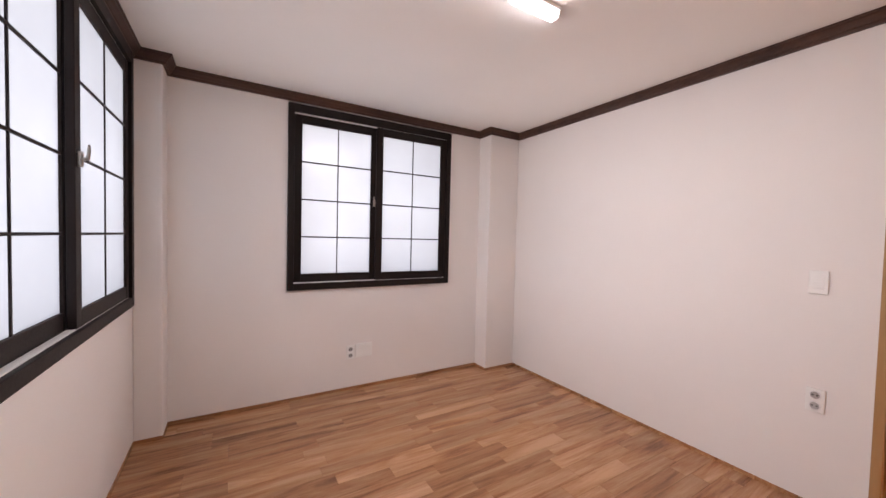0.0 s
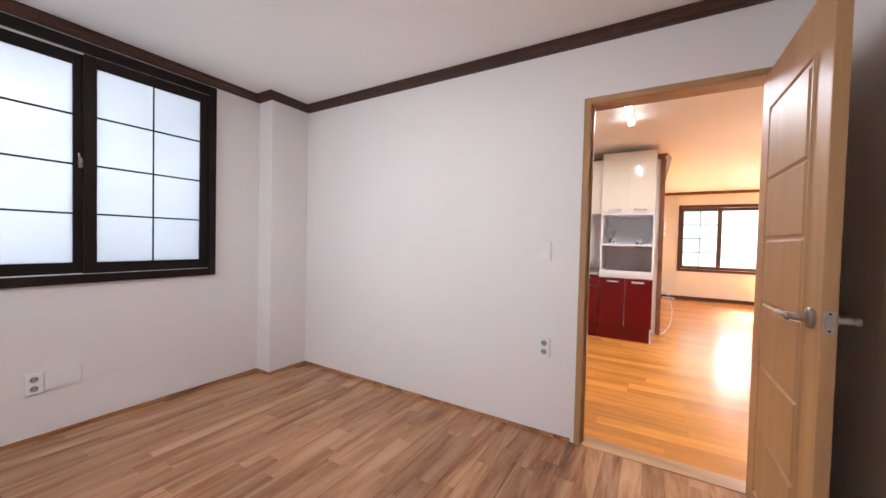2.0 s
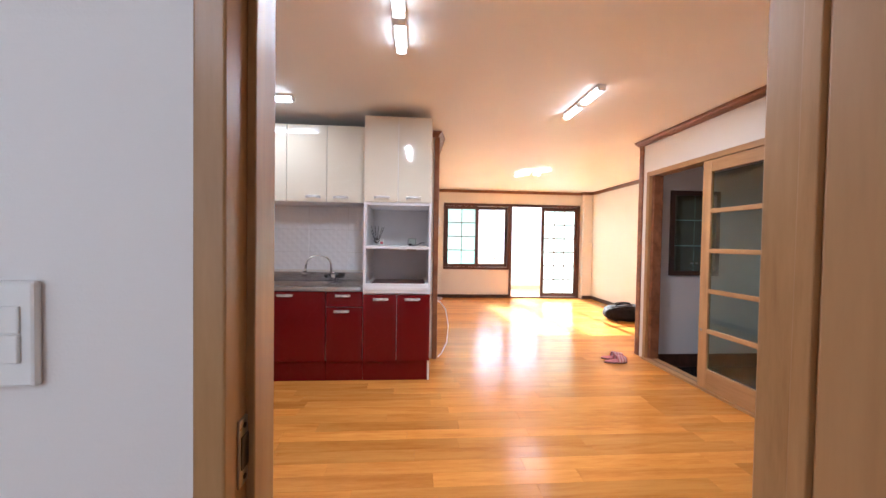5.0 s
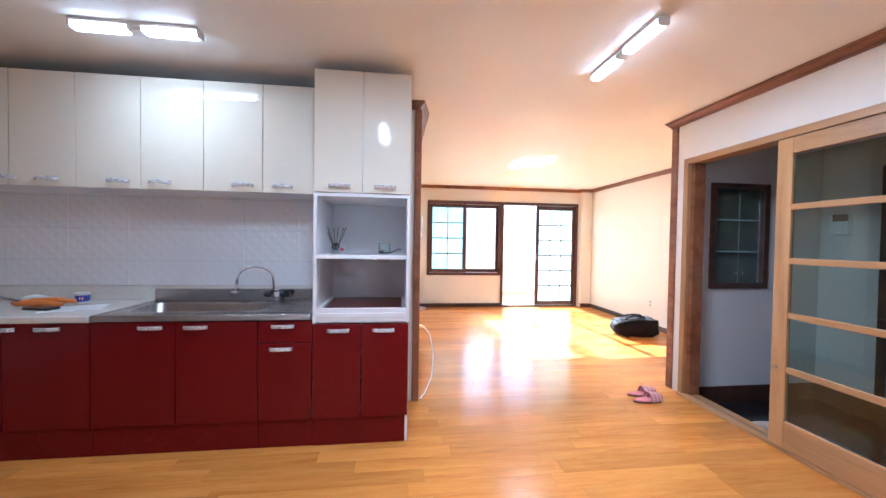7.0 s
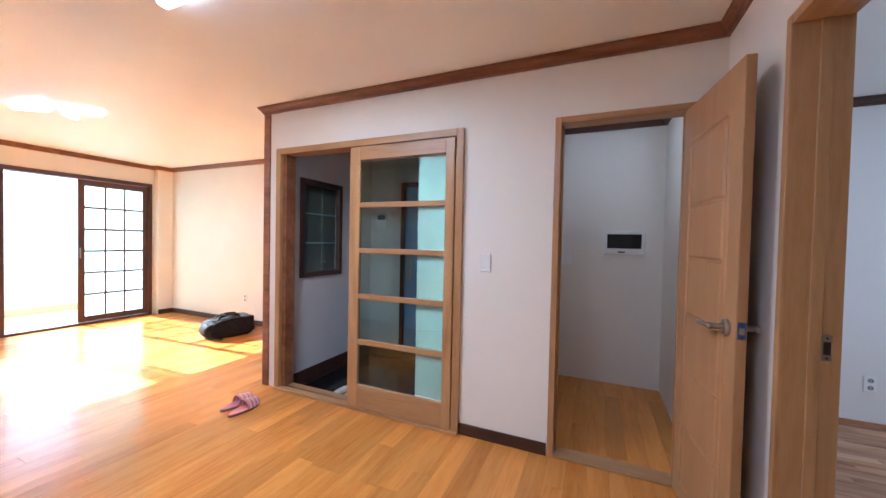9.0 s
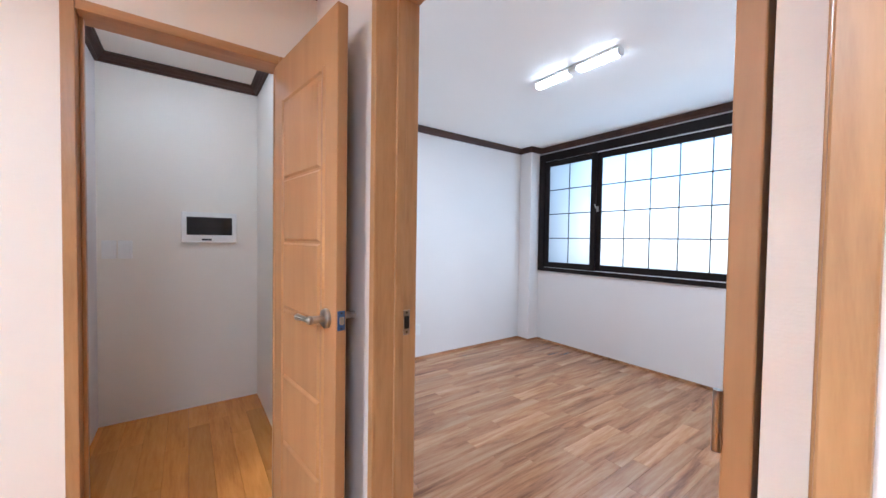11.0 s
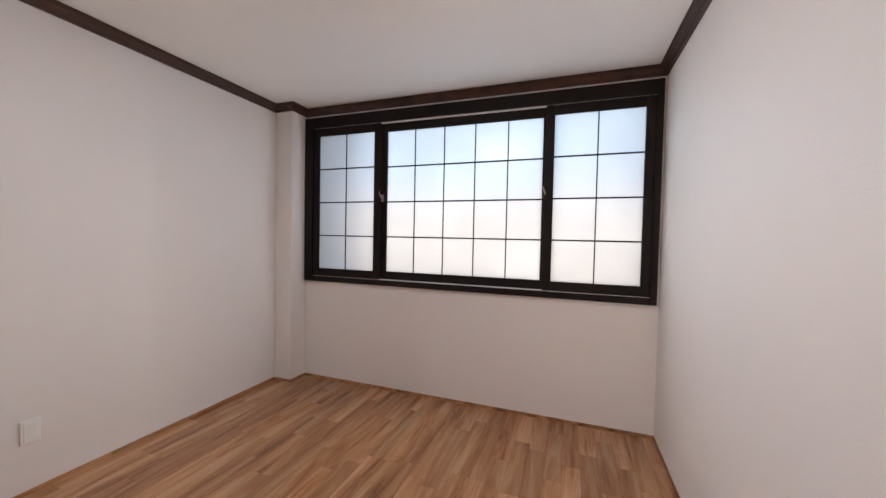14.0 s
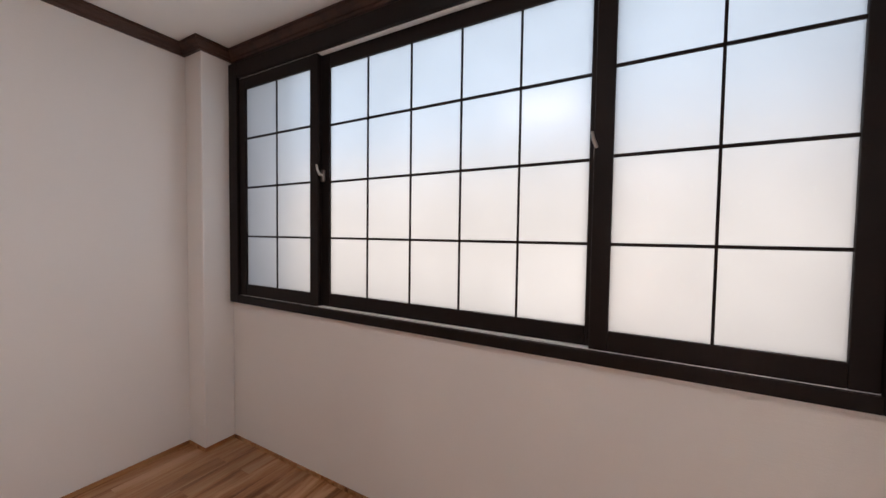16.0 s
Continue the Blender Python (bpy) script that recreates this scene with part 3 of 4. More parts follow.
# ---- balcony and outside ----
structure("floor_balcony", box(7.68, 9.15, -7.2, -2.4, -0.12, 0.0), BALCTILE, "pale tan balcony floor")
structure("wall_balcony_parapet", box(9.0, 9.15, -7.2, -2.4, 0.0, 0.78), CONCRETE, "cream painted balcony parapet")
structure("baseboard_balcony", box(8.985, 8.999, -7.0, -2.55, 0.0, 0.10), BALCTILE, "tan balcony skirting")
structure("wall_balcony_north", box(7.68, 9.15, -2.55, -2.4, 0.0, 3.08), CONCRETE, "cream painted balcony end wall")
structure("wall_balcony_south", box(7.68, 9.15, -7.2, -7.05, 0.0, 3.08), CONCRETE, "cream painted balcony end wall")
bw = tagged(new("window_balcony"), "white framed balcony glazing under a clear roof", "window", kind="structure")
bw.matrix_basis = pose(9.05, -7.05, 0)
bm = bmesh.new()
for y in (0.0, 0.45, 2.19, 4.44):
    bx(bm, 0, 0.05, y, y + 0.06, 0.78, 3.08, 0.003)
bx(bm, 0, 0.05, 0.06, 4.44, 0.78, 0.84), bx(bm, 0, 0.05, 0.06, 4.44, 3.02, 3.08)
part("window_frame", bm, WHITEFRAME, bw)
for y, y2 in ((0.06, 0.45), (0.51, 2.19), (2.25, 4.44)):
    p = part("pane", box(0.02, 0.026, y, y2, 0.84, 3.02), CLEAR, bw)
    p.visible_shadow = False
roof = part("roof_pane", box(-1.37, 0.10, 0.0, 4.5, 3.08, 3.09), CLEAR, bw, "clear roofing sheet")
roof.visible_shadow = False
house = thing("neighbour_house", "pale neighbouring house with a louvred window", "house", pose(14.0, -8.0, -3.2))
part("wall", box(0.06, 6.0, -9.0, 5.5, 0.0, 5.7), HOUSE, house)
part("roof", box(-0.15, 6.2, -9.2, 5.7, 5.7, 5.85, 0.02), CONCRETE, house)
lv = part("louvre_frame", bx(bx(box(0.0, 0.06, 0.22, 0.27, 3.68, 5.56), 0.0, 0.06, 1.18, 1.23, 3.68, 5.56), 0.0, 0.06, 0.27, 1.18, 5.51, 5.56), WHITEFRAME, house, "white louvred window")
slat = mesh_of("slat", box(-0.03, 0.03, 0.0, 0.91, -0.003, 0.003), LOUVRE)
for i in range(40):
    o = new("slat", slat)
    o.parent = lv
    o.matrix_basis = pose(0.03, 0.27, 3.72 + i * 0.045, 0, 35, 0)
structure("ground", box(-120, 160, -140, 140, -3.4, -3.2), GROUND, "street ground below the upper floor")


# ---- doors ----
def casing(name, m, w, h, depth, label, mat_up=OAKZ, mat_over=OAKX, strike=None):
    """A lined doorway: u along the wall, v through it."""
    ob = tagged(new(name), label, "door frame", kind="structure")
    ob.matrix_basis = m
    t = 0.036
    for a, b in ((0, t), (w - t, w)):
        part("jamb", box(a, b, -0.012, depth + 0.012, 0, h, 0.003), mat_up, ob)
    part("head", box(t, w - t, -0.011, depth + 0.011, h - t, h, 0.003), mat_over, ob)
    for a, b in ((t, t + 0.012), (w - t - 0.012, w - t)):
        part("stop", box(a, b, depth * 0.32, depth * 0.55, 0, h - t - 0.001, 0.002), mat_up, ob)
    if strike is not None:
        x, y, z = strike
        bm = box(x - 0.002, x + 0.002, y - 0.013, y + 0.013, z - 0.043, z + 0.043, 0.0015)
        part("strike_plate", bm, NICKEL, ob, "satin strike plate")
        # black block on the plate, coloured as the shade in the uncut strike hole
        part("strike_hole", box(x - 0.0032, x + 0.0032, y - 0.009, y + 0.009, z - 0.021, z + 0.021), BLACKP, ob)
        for dz in (-0.033, 0.033):
            part("screw", rod(bmesh.new(), (x - 0.003, y, z + dz), (x + 0.003, y, z + dz), 0.0035, seg=10), BLACKP, ob)
    return ob


def lathe_y(x, y, z, side, prof, seg=28):
    """A turned piece whose axis runs out of a face at y."""
    bm = bmesh.new()
    rings = [[bm.verts.new((x + r * math.cos(k * math.tau / seg), y + side * o, z + r * math.sin(k * math.tau / seg))) for k in range(seg)] for r, o in prof]
    for a, b in zip(rings, rings[1:]):
        for k in range(seg):
            bm.faces.new((a[k], a[(k + 1) % seg], b[(k + 1) % seg], b[k]))
    bm.faces.new(rings[-1])
    return bm


def lever(leaf, x, y, z, side, way):
    """Rose and lever on the face at y; side: which way the face looks; way: which way the lever points."""
    h = part("handle", lathe_y(x, y, z, side, [(0.0325, 0.0), (0.0325, 0.008), (0.030, 0.012), (0.012, 0.013)]), NICKEL, leaf, "satin nickel lever handle", True)
    part("neck", lathe_y(x, y, z, side, [(0.0120, 0.012), (0.0120, 0.046), (0.0095, 0.048), (0.0095, 0.051), (0.0135, 0.053), (0.0140, 0.061), (0.0100, 0.067)]), NICKEL, h, "", True)
    bm = bmesh.new()
    sweep(bm, [(x, y + side * 0.058, z), (x + way * 0.012, y + side * 0.060, z), (x + way * 0.045, y + side * 0.059, z - 0.002), (x + way * 0.085, y + side * 0.056, z - 0.005), (x + way * 0.118, y + side * 0.052, z - 0.009), (x + way * 0.126, y + side * 0.051, z - 0.010)], [0.009, 0.0095, 0.0085, 0.0105, 0.0125, 0.009], 14)
    part("lever", bm, NICKEL, h, "", True)
    for o in (-0.004, 0.004):
        part("flute", sweep(bmesh.new(), [(x + way * 0.03, y + side * 0.067, z - 0.001 + o * 0.7), (x + way * 0.085, y + side * 0.0660, z - 0.005 + o), (x + way * 0.115, y + side * 0.0640, z - 0.009 + o)], 0.0016, 6), CHROME, h)


def door_leaf(name, label, m, w, h, blue=False):
    """u from the hinge to the free edge, v through the leaf, 0 to 0.036."""
    d = thing(name, label, "door", m)
    part("leaf", box(0, w, 0, 0.036, 0.008, h, 0.003), DOOR_OAK, d)
    b0, b1 = w * 0.22, w * 0.80
    zs = [0.13, 0.41, 0.69, 0.965, 1.24, 1.495, 1.80]
    for side, y in ((-1, 0.0), (1, 0.036)):
        def field(name_, u0, u1, z0, z1, rise, slope):
            bm = bmesh.new()
            pts = [(u0, z0), (u1, z0), (u1, z1), (u0, z1)]
            lo = [bm.verts.new((p, y, q)) for p, q in pts]
            hi = [bm.verts.new((p + (slope if k in (0, 3) else -slope), y + side * rise, q + (slope if k < 2 else -slope))) for k, (p, q) in enumerate(pts)]
            bm.faces.new(hi)
            for k in range(4):
                bm.faces.new((lo[k], lo[(k + 1) % 4], hi[(k + 1) % 4], hi[k]))
            part(name_, bm, DOOR_OAK, d)
        for u0, u1, z0, z1 in ((b0 - 0.034, b0 - 0.014, zs[0] - 0.03, zs[-1] + 0.03), (b1 + 0.014, b1 + 0.034, zs[0] - 0.03, zs[-1] + 0.03), (b0 - 0.014, b1 + 0.014, zs[-1] + 0.012, zs[-1] + 0.03), (b0 - 0.014, b1 + 0.014, zs[0] - 0.03, zs[0] - 0.012)):
            field("bead", u0, u1, z0, z1, 0.007, 0.006)
        for i in range(6):
            field("panel", b0, b1, zs[i] + 0.004, zs[i + 1] - 0.004, 0.008, 0.008)
        lever(d, w - 0.065, y, 0.99, side, -1)
    lp = part("latch_plate", box(w - 0.0005, w + 0.0022, 0.005, 0.031, 0.958, 1.022, 0.0008), FILM if blue else NICKEL, d, "latch plate")
    part("latch_bolt", box(w + 0.001, w + 0.009, 0.010, 0.026, 0.977, 1.003, 0.004), NICKEL, lp)
    for z in (0.965, 1.015):
        part("screw", rod(bmesh.new(), (w + 0.0018, 0.018, z), (w + 0.0028, 0.018, z), 0.0035, seg=10), BLACKP, lp)
    for z in (0.25, 1.0, 1.78):
        part("hinge", rod(bmesh.new(), (-0.004, 0.040, z - 0.045), (-0.004, 0.040, z + 0.045), 0.006, seg=12), NICKEL, d)
    return d


casing("doorframe_one", pose(0.0, -3.330, 0, 0, 0, 90) @ Matrix.Scale(-1, 4, (0, 1, 0)), 0.878, 2.05, X1, "light oak door lining of the bedroom", strike=(0.841, 0.03, 0.99))
casing("doorframe_two", pose(0.055, -4.602, 0, 0, 0, 90) @ Matrix.Scale(-1, 4, (0, 1, 0)), 1.052, 2.08, XH - 0.055, "light oak door lining of the second bedroom", strike=(0.037, 0.026, 0.975))
casing("doorframe_store", pose(0.318, -5.34, 0), 0.706, 2.05, 0.10, "light oak door lining of the storeroom")
door_leaf("bedroom_door", "open light oak panelled door with satin lever handle", pose(0.005, -3.252, 0, 0, 0, 180), 0.785, 2.0)
door_leaf("second_bedroom_door", "open light oak panelled door with satin lever handle", pose(0.05, -3.655 - 0.008, 0, 0, 0, 184.0), 0.75, 2.0)
door_leaf("storeroom_door", "open light oak panelled door beside the storeroom", pose(0.372, -5.232, 0, 0, 0, 97), 0.60, 2.0, blue=True)
structure("trim_store_sill", box(0.354, 0.988, -5.35, -5.23, 0.0, 0.012, 0.003), OAKX, "oak storeroom threshold")

# sliding entrance door
sf = tagged(new("doorframe_entrance"), "light oak frame of the sliding entrance door", "door frame", kind="structure")
sf.matrix_basis = pose(1.60, -5.24, 0)
for a, b in ((0, 0.05), (1.64, 1.69)):
    part("jamb", box(a, b, -0.105, 0.03, 0, 2.05, 0.003), OAKZ, sf)
part("head", box(0.05, 1.64, -0.104, 0.029, 2.0, 2.05, 0.003), OAKX, sf)
part("sill", box(0.0, 1.69, -0.104, 0.045, 0.0, 0.022, 0.003), OAKX, sf, "pale worn wooden sill with a track")
part("track", box(0.05, 1.64, -0.03, -0.022, 0.022, 0.026), STEEL, sf)
part("jamb_post", box(1.60, 1.639, -0.10, 0.0, 0.024, 2.0, 0.003), REDWOOD, sf, "red-brown inner jamb")
sd = thing("sliding_door", "light oak sliding door with five tinted glass panes", "door", pose(1.655, -5.232, 0.026))
W_, Z_ = 0.852, 1.965
part("stile", box(0, 0.065, 0, 0.032, 0, Z_, 0.004), OAKZ, sd)
part("stile", box(W_ - 0.09, W_, 0, 0.032, 0, Z_, 0.004), OAKZ, sd)
zs = [0.17, 0.50, 0.845, 1.19, 1.53, 1.865]
part("bottom_rail", box(0.065, W_ - 0.09, 0.001, 0.031, 0, zs[0], 0.004), OAKX, sd)
part("top_rail", box(0.065, W_ - 0.09, 0.001, 0.031, zs[5], Z_, 0.004), OAKX, sd)
for i in range(1, 5):
    part("rail", box(0.065, W_ - 0.09, 0.001, 0.031, zs[i] - 0.019, zs[i] + 0.019, 0.004), OAKX, sd)
for i in range(5):
    part("pane", box(0.061, W_ - 0.086, 0.013, 0.018, zs[i] + 0.015, zs[i + 1] - 0.015), TINT, sd, "green-tinted glass pane").visible_shadow = False
part("pull", rod(bmesh.new(), (W_ - 0.03, 0.032, 0.50), (W_ - 0.03, 0.037, 0.50), 0.013), NICKEL, sd, "round brass-coloured pull")
# porch
disp = thing("display_niche", "dark framed display niche with glass shelves in the porch wall", "display cabinet", pose(3.344, -5.53, 0.92, 0, 0, -90))
bm = bmesh.new()
for a, b, c, d in ((0, 0.05, 0, 0.95), (0.54, 0.59, 0, 0.95), (0.05, 0.54, 0, 0.05), (0.05, 0.54, 0.90, 0.95)):
    bx(bm, a, b, -0.018, 0.04, c, d, 0.003)
part("frame", bm, DARKWOOD, disp)
part("back", box(0.0, 0.59, 0.085, 0.096, 0.0, 0.95), NICHE_BACK, disp)
for z in (0.33, 0.62):
    sh_ = part("shelf", box(0.05, 0.54, 0.044, 0.084, z, z + 0.008), CABINET_GLASS, disp, "glass shelf")
    part("edge", box(0.05, 0.54, 0.0405, 0.0435, z, z + 0.008), GLASS_EDGE, sh_, "polished green glass edge")
for a, b, k in ((0.052, 0.293, 0.265), (0.297, 0.538, 0.325)):
    dr = part("door", box(a, b, 0.0, 0.005, 0.052, 0.898), CABINET_GLASS, disp, "glass door")
    dr.visible_shadow = False
    part("edge", box(0.2935 if a < 0.2 else 0.295, 0.2945 if a < 0.2 else 0.2965, 0.0, 0.005, 0.052, 0.898), GLASS_EDGE, dr)
    part("knob", rod(bmesh.new(), (k, -0.02, 0.14), (k, 0.0, 0.14), 0.012, 0.008), NICKEL, dr)
fd = tagged(new("door_front"), "blue-grey steel front door in a brown frame", "door", kind="structure")
fd.matrix_basis = pose(1.98, -6.70, -0.12)
bm = bmesh.new()
for a, b, c, d in ((0, 0.05, 0, 2.10), (0.89, 0.94, 0, 2.10), (0.05, 0.89, 2.04, 2.10)):
    bx(bm, a, b, -0.1, 0.028, c, d, 0.003)
part("frame", bm, DARKWOOD, fd)
part("leaf", box(0.05, 0.89, -0.05, 0.0, 0, 2.04, 0.004), BLUESTEEL, fd)
part("door_handle", bx(box(0.80, 0.85, 0.0, 0.018, 0.95, 1.2, 0.004), 0.70, 0.83, 0.03, 0.045, 1.02, 1.04, 0.005), NICKEL, fd)
icom = thing("door_lock_box", "grey wall box with a small dark display", "intercom", pose(3.10, -6.68, 1.42))
part("body", box(0, 0.15, 0, 0.03, 0, 0.2, 0.005), CABWHITE, icom)
part("display", box(0.02, 0.13, 0.03, 0.033, 0.12, 0.18), SCREEN, icom)


def shoe(m):
    s = thing("sneaker", "worn white sneaker on the porch tiles", "shoe", m, "sneakers in the porch")
    for nm, mt, k, z0 in (("sole", SOLE, 1.0, 0.0), ("upper", SHOEWHITE, 0.93, 0.02)):
        bm = bmesh.new()
        bmesh.ops.create_uvsphere(bm, u_segments=18, v_segments=10, radius=1.0)
        for v in bm.verts:
            x, y, z = v.co
            wid = 0.043 * (0.85 + 0.25 * math.sin((x + 0.2) * 1.6)) * k
            hgt = 0.012 if nm == "sole" else 0.035 + 0.03 * max(0, -x)
            v.co = (x * 0.135 * k, y * wid, z0 + (z + 1) * hgt if nm == "sole" else z0 + max(z, -0.2) * hgt + 0.012)
        part(nm, bm, mt, s, "", True)
    part("laces", bx(box(0.0, 0.012, -0.02, 0.02, 0.062, 0.066, 0.001), 0.03, 0.042, -0.02, 0.02, 0.056, 0.060, 0.001), PAPER, s)
    return s


sh = shoe(pose(2.86, -5.62, -0.12, 0, 0, 70))
copy_thing(sh, pose(2.75, -5.60, -0.12, 0, 0, 82))


# ---- electrical plates ----
def switch_plate(m, group="light switches"):
    s = thing("light_switch", "white rocker light switch on the wallpaper", "light switch", m, group)
    part("plate", box(-0.036, 0.036, -0.010, 0.0, -0.06, 0.06, 0.004), WHITE, s)
    part("rocker", box(-0.022, 0.022, -0.0135, -0.009, -0.032, 0.0, 0.002), WHITE, s)
    part("rocker", box(-0.022, 0.022, -0.0125, -0.009, 0.001, 0.032, 0.002), WHITE, s)
    return s


def outlet(m):
    s = thing("wall_outlet", "white double wall outlet with round sockets", "outlet", m, "wall outlets")
    part("plate", box(-0.036, 0.036, -0.010, 0.0, -0.06, 0.06, 0.004), WHITE, s)
    for z in (-0.027, 0.027):
        k = part("socket", rod(bmesh.new(), (0, -0.0098, z), (0, -0.0125, z), 0.022, 0.02, 24), CABWHITE, s)
        # flat grey disc: the shade inside the socket well is put into its colour
        part("recess", rod(bmesh.new(), (0, -0.0122, z), (0, -0.0128, z), 0.0175, seg=24), plain("socket_shade_grey", (0.34, 0.33, 0.32), 0.5) if "socket_shade_grey" not in bpy.data.materials else bpy.data.materials["socket_shade_grey"], k)
        # black discs paint the shade inside the pin holes, none is sunk
        for x in (-0.0085, 0.0085):
            part("pin_hole", rod(bmesh.new(), (x, -0.0125, z), (x, -0.0134, z), 0.0042, seg=10), BLACKP, k)
    return s


def blank_plate(m, label="white blank cover plate on the wallpaper", half=0.036):
    s = thing("cover_plate", label, "wall plate", m, "cover plates")
    part("plate", box(-half, half, -0.010, 0.0, -0.06, 0.06, 0.004), WHITE, s)
    part("insert", box(0.012 - half, half - 0.012, -0.0125, -0.009, -0.045, 0.045, 0.002), WHITE, s)
    return s


switch_plate(pose(0.0, -2.248, 1.150, 0, 0, -90))
outlet(pose(0.0, -2.26, 0.55, 0, 0, -90))
outlet(pose(-1.688, N1, 0.325))
blank_plate(pose(-1.570, N1, 0.332), "wide white blank cover plate beside an outlet", 0.076)
switch_plate(pose(1.44, -5.24, 1.165, 0, 0, 180))
outlet(pose(-1.105, -6.667, 0.307, 0, 0, 180))
blank_plate(pose(-1.262, -6.667, 0.31, 0, 0, 180))
outlet(pose(5.58, -6.69, 0.385, 0, 0, 180))
switch_plate(pose(1.02, -6.672, 1.16, 0, 0, 180))
blank_plate(pose(1.10, -6.672, 1.16, 0, 0, 180))
outlet(pose(7.47, -3.02, 0.33, 0, 0, -90))
fuse = thing("fuse_panel", "white breaker panel with a dark window", "breaker panel", pose(0.70, -6.672, 1.23, 0, 0, 180))
part("body", box(-0.02, 0.32, -0.03, 0, -0.02, 0.2, 0.006), WHITE, fuse)
part("window", box(0.01, 0.29, -0.034, -0.029, 0.035, 0.165, 0.003), SCREEN, fuse)
part("nameplate", box(0.10, 0.16, -0.032, -0.029, -0.005, 0.008), BLACKP, fuse)


# ---- ceiling lamps ----
def ceiling_lamp(m, label="lit white ceiling lamp with two tube covers", group="tube lamps"):
    s = thing("ceiling_lamp", label, "ceiling lamp", m, group)
    part("base", box(-0.31, 0.31, -0.036, 0.036, -0.018, 0.0, 0.006), WHITE, s)
    part("holder", box(-0.035, 0.035, -0.036, 0.036, -0.046, -0.017, 0.008), WHITE, s)
    for sgn in (-1, 1):
        part("tube_cover", box(min(sgn * 0.035, sgn * 0.30), max(sgn * 0.035, sgn * 0.30), -0.026, 0.026, -0.052, -0.0185, 0.015), LED, s, "glowing white cover")
        part("end_cap", box(min(sgn * 0.30, sgn * 0.315), max(sgn * 0.30, sgn * 0.315), -0.030, 0.030, -0.05, -0.004, 0.012), WHITE, s)
    return s


cl = ceiling_lamp(pose(-1.56, -1.60, H))
copy_thing(cl, pose(2.54, -1.385, H, 0, 0, 90))
copy_thing(cl, pose(2.38, -4.03, H))
copy_thing(cl, pose(1.41, -2.60, H))
copy_thing(cl, pose(-1.41, -4.96, H, 0, 0, 90))
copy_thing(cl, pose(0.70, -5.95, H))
x = thing("cross_lamp", "lit cross-shaped living room ceiling lamp", "ceiling lamp", pose(5.2, -4.55, H, 0, 0, 35))
part("base", box(-0.08, 0.08, -0.08, 0.08, -0.03, 0, 0.008), WHITE, x)
for a in range(4):
    r = 90 * a
    bm = box(0.07, 0.34 if a % 2 == 0 else 0.2, -0.027, 0.027, -0.05, -0.02, 0.011)
    bmesh.ops.transform(bm, matrix=pose(0, 0, 0, 0, 0, r), verts=bm.verts)
    part("tube_cover", bm, LED_SOFT, x, "glowing white cover")


# ---- kitchen ----
def bar_handle(parent, y, z, x, length=0.13):
    """A bowed metal pull on a front that looks west."""
    bm = bmesh.new()
    for o in (-0.006, 0.0, 0.006):
        sweep(bm, [(x - 0.002 - 0.026 * math.sin(math.pi * k / 12) ** 0.5, y + length * (k / 12 - 0.5), z + o + 0.003 * math.sin(math.pi * k / 12)) for k in range(13)], 0.0055, 8)
    part("handle", bm, PULL, parent, "bowed satin metal handle", True)


def base_unit(label, y0, y1, fronts, top=0.80):
    """fronts: (z0, z1, y0, y1, handle y) in world metres."""
    u = thing("base_cabinet", label, "cabinet", pose(2.77, y1, 0), "red base cabinets")
    off = Vector((2.77, y1, 0))
    part("body", box(0.0, 0.55, y0 - y1, 0, 0.178, top), CABWHITE, u)
    part("plinth", box(0.0, 0.02, y0 - y1, 0, 0.0, 0.177), CRIMSON, u)
    for a, b, c, d, hy in fronts:
        f = part("drawer_front" if b - a < 0.2 else "door", box(-0.022, -0.002, c - y1 + 0.002, d - y1 - 0.002, a, b, 0.002), CRIMSON, u)
        bar_handle(f, hy - y1, b - 0.035, -0.022)
    return u


base_unit("glossy crimson base cabinet with two doors", -0.985, -0.085, [(0.18, 0.80, -0.985, -0.535, -0.77), (0.18, 0.80, -0.533, -0.085, -0.54)])
base_unit("glossy crimson base cabinet", -0.083, 0.70, [(0.18, 0.80, -0.083, 0.30, 0.1), (0.18, 0.80, 0.302, 0.70, 0.4)])
base_unit("glossy crimson sink cabinet with two doors", -1.912, -0.988, [(0.18, 0.80, -1.445, -0.988, -1.31), (0.18, 0.80, -1.912, -1.447, -1.56)], 0.64)
base_unit("glossy crimson cabinet with a drawer and a door", -2.234, -1.914, [(0.665, 0.80, -2.234, -1.914, -2.06), (0.18, 0.66, -2.234, -1.914, -2.05)])


def wall_unit(y0, y1, doors):
    u = thing("wall_cabinet", "cream glossy wall cabinet with faint blossom print", "cabinet", pose(2.97, y1, 1.61), "cream wall cabinets")
    part("body", box(0.0, 0.375, y0 - y1, 0, 0.0, 0.69), CABWHITE, u)
    for a, b, hy in doors:
        f = part("door", box(-0.022, -0.002, a - y1 + 0.0015, b - y1 - 0.0015, 0.0, 0.71, 0.002), CREAM, u)
        bar_handle(f, hy - y1, 0.045, -0.022)


wall_unit(-0.752, -0.02, [(-0.752, -0.39, -0.6), (-0.388, -0.02, -0.37)])
wall_unit(-0.018, 0.70, [(-0.018, 0.34, 0.1), (0.342, 0.70, 0.5)])
wall_unit(-1.498, -0.754, [(-1.125, -0.754, -1.00), (-1.498, -1.127, -1.24)])
wall_unit(-2.225, -1.50, [(-1.862, -1.50, -1.74), (-2.225, -1.864, -1.99)])

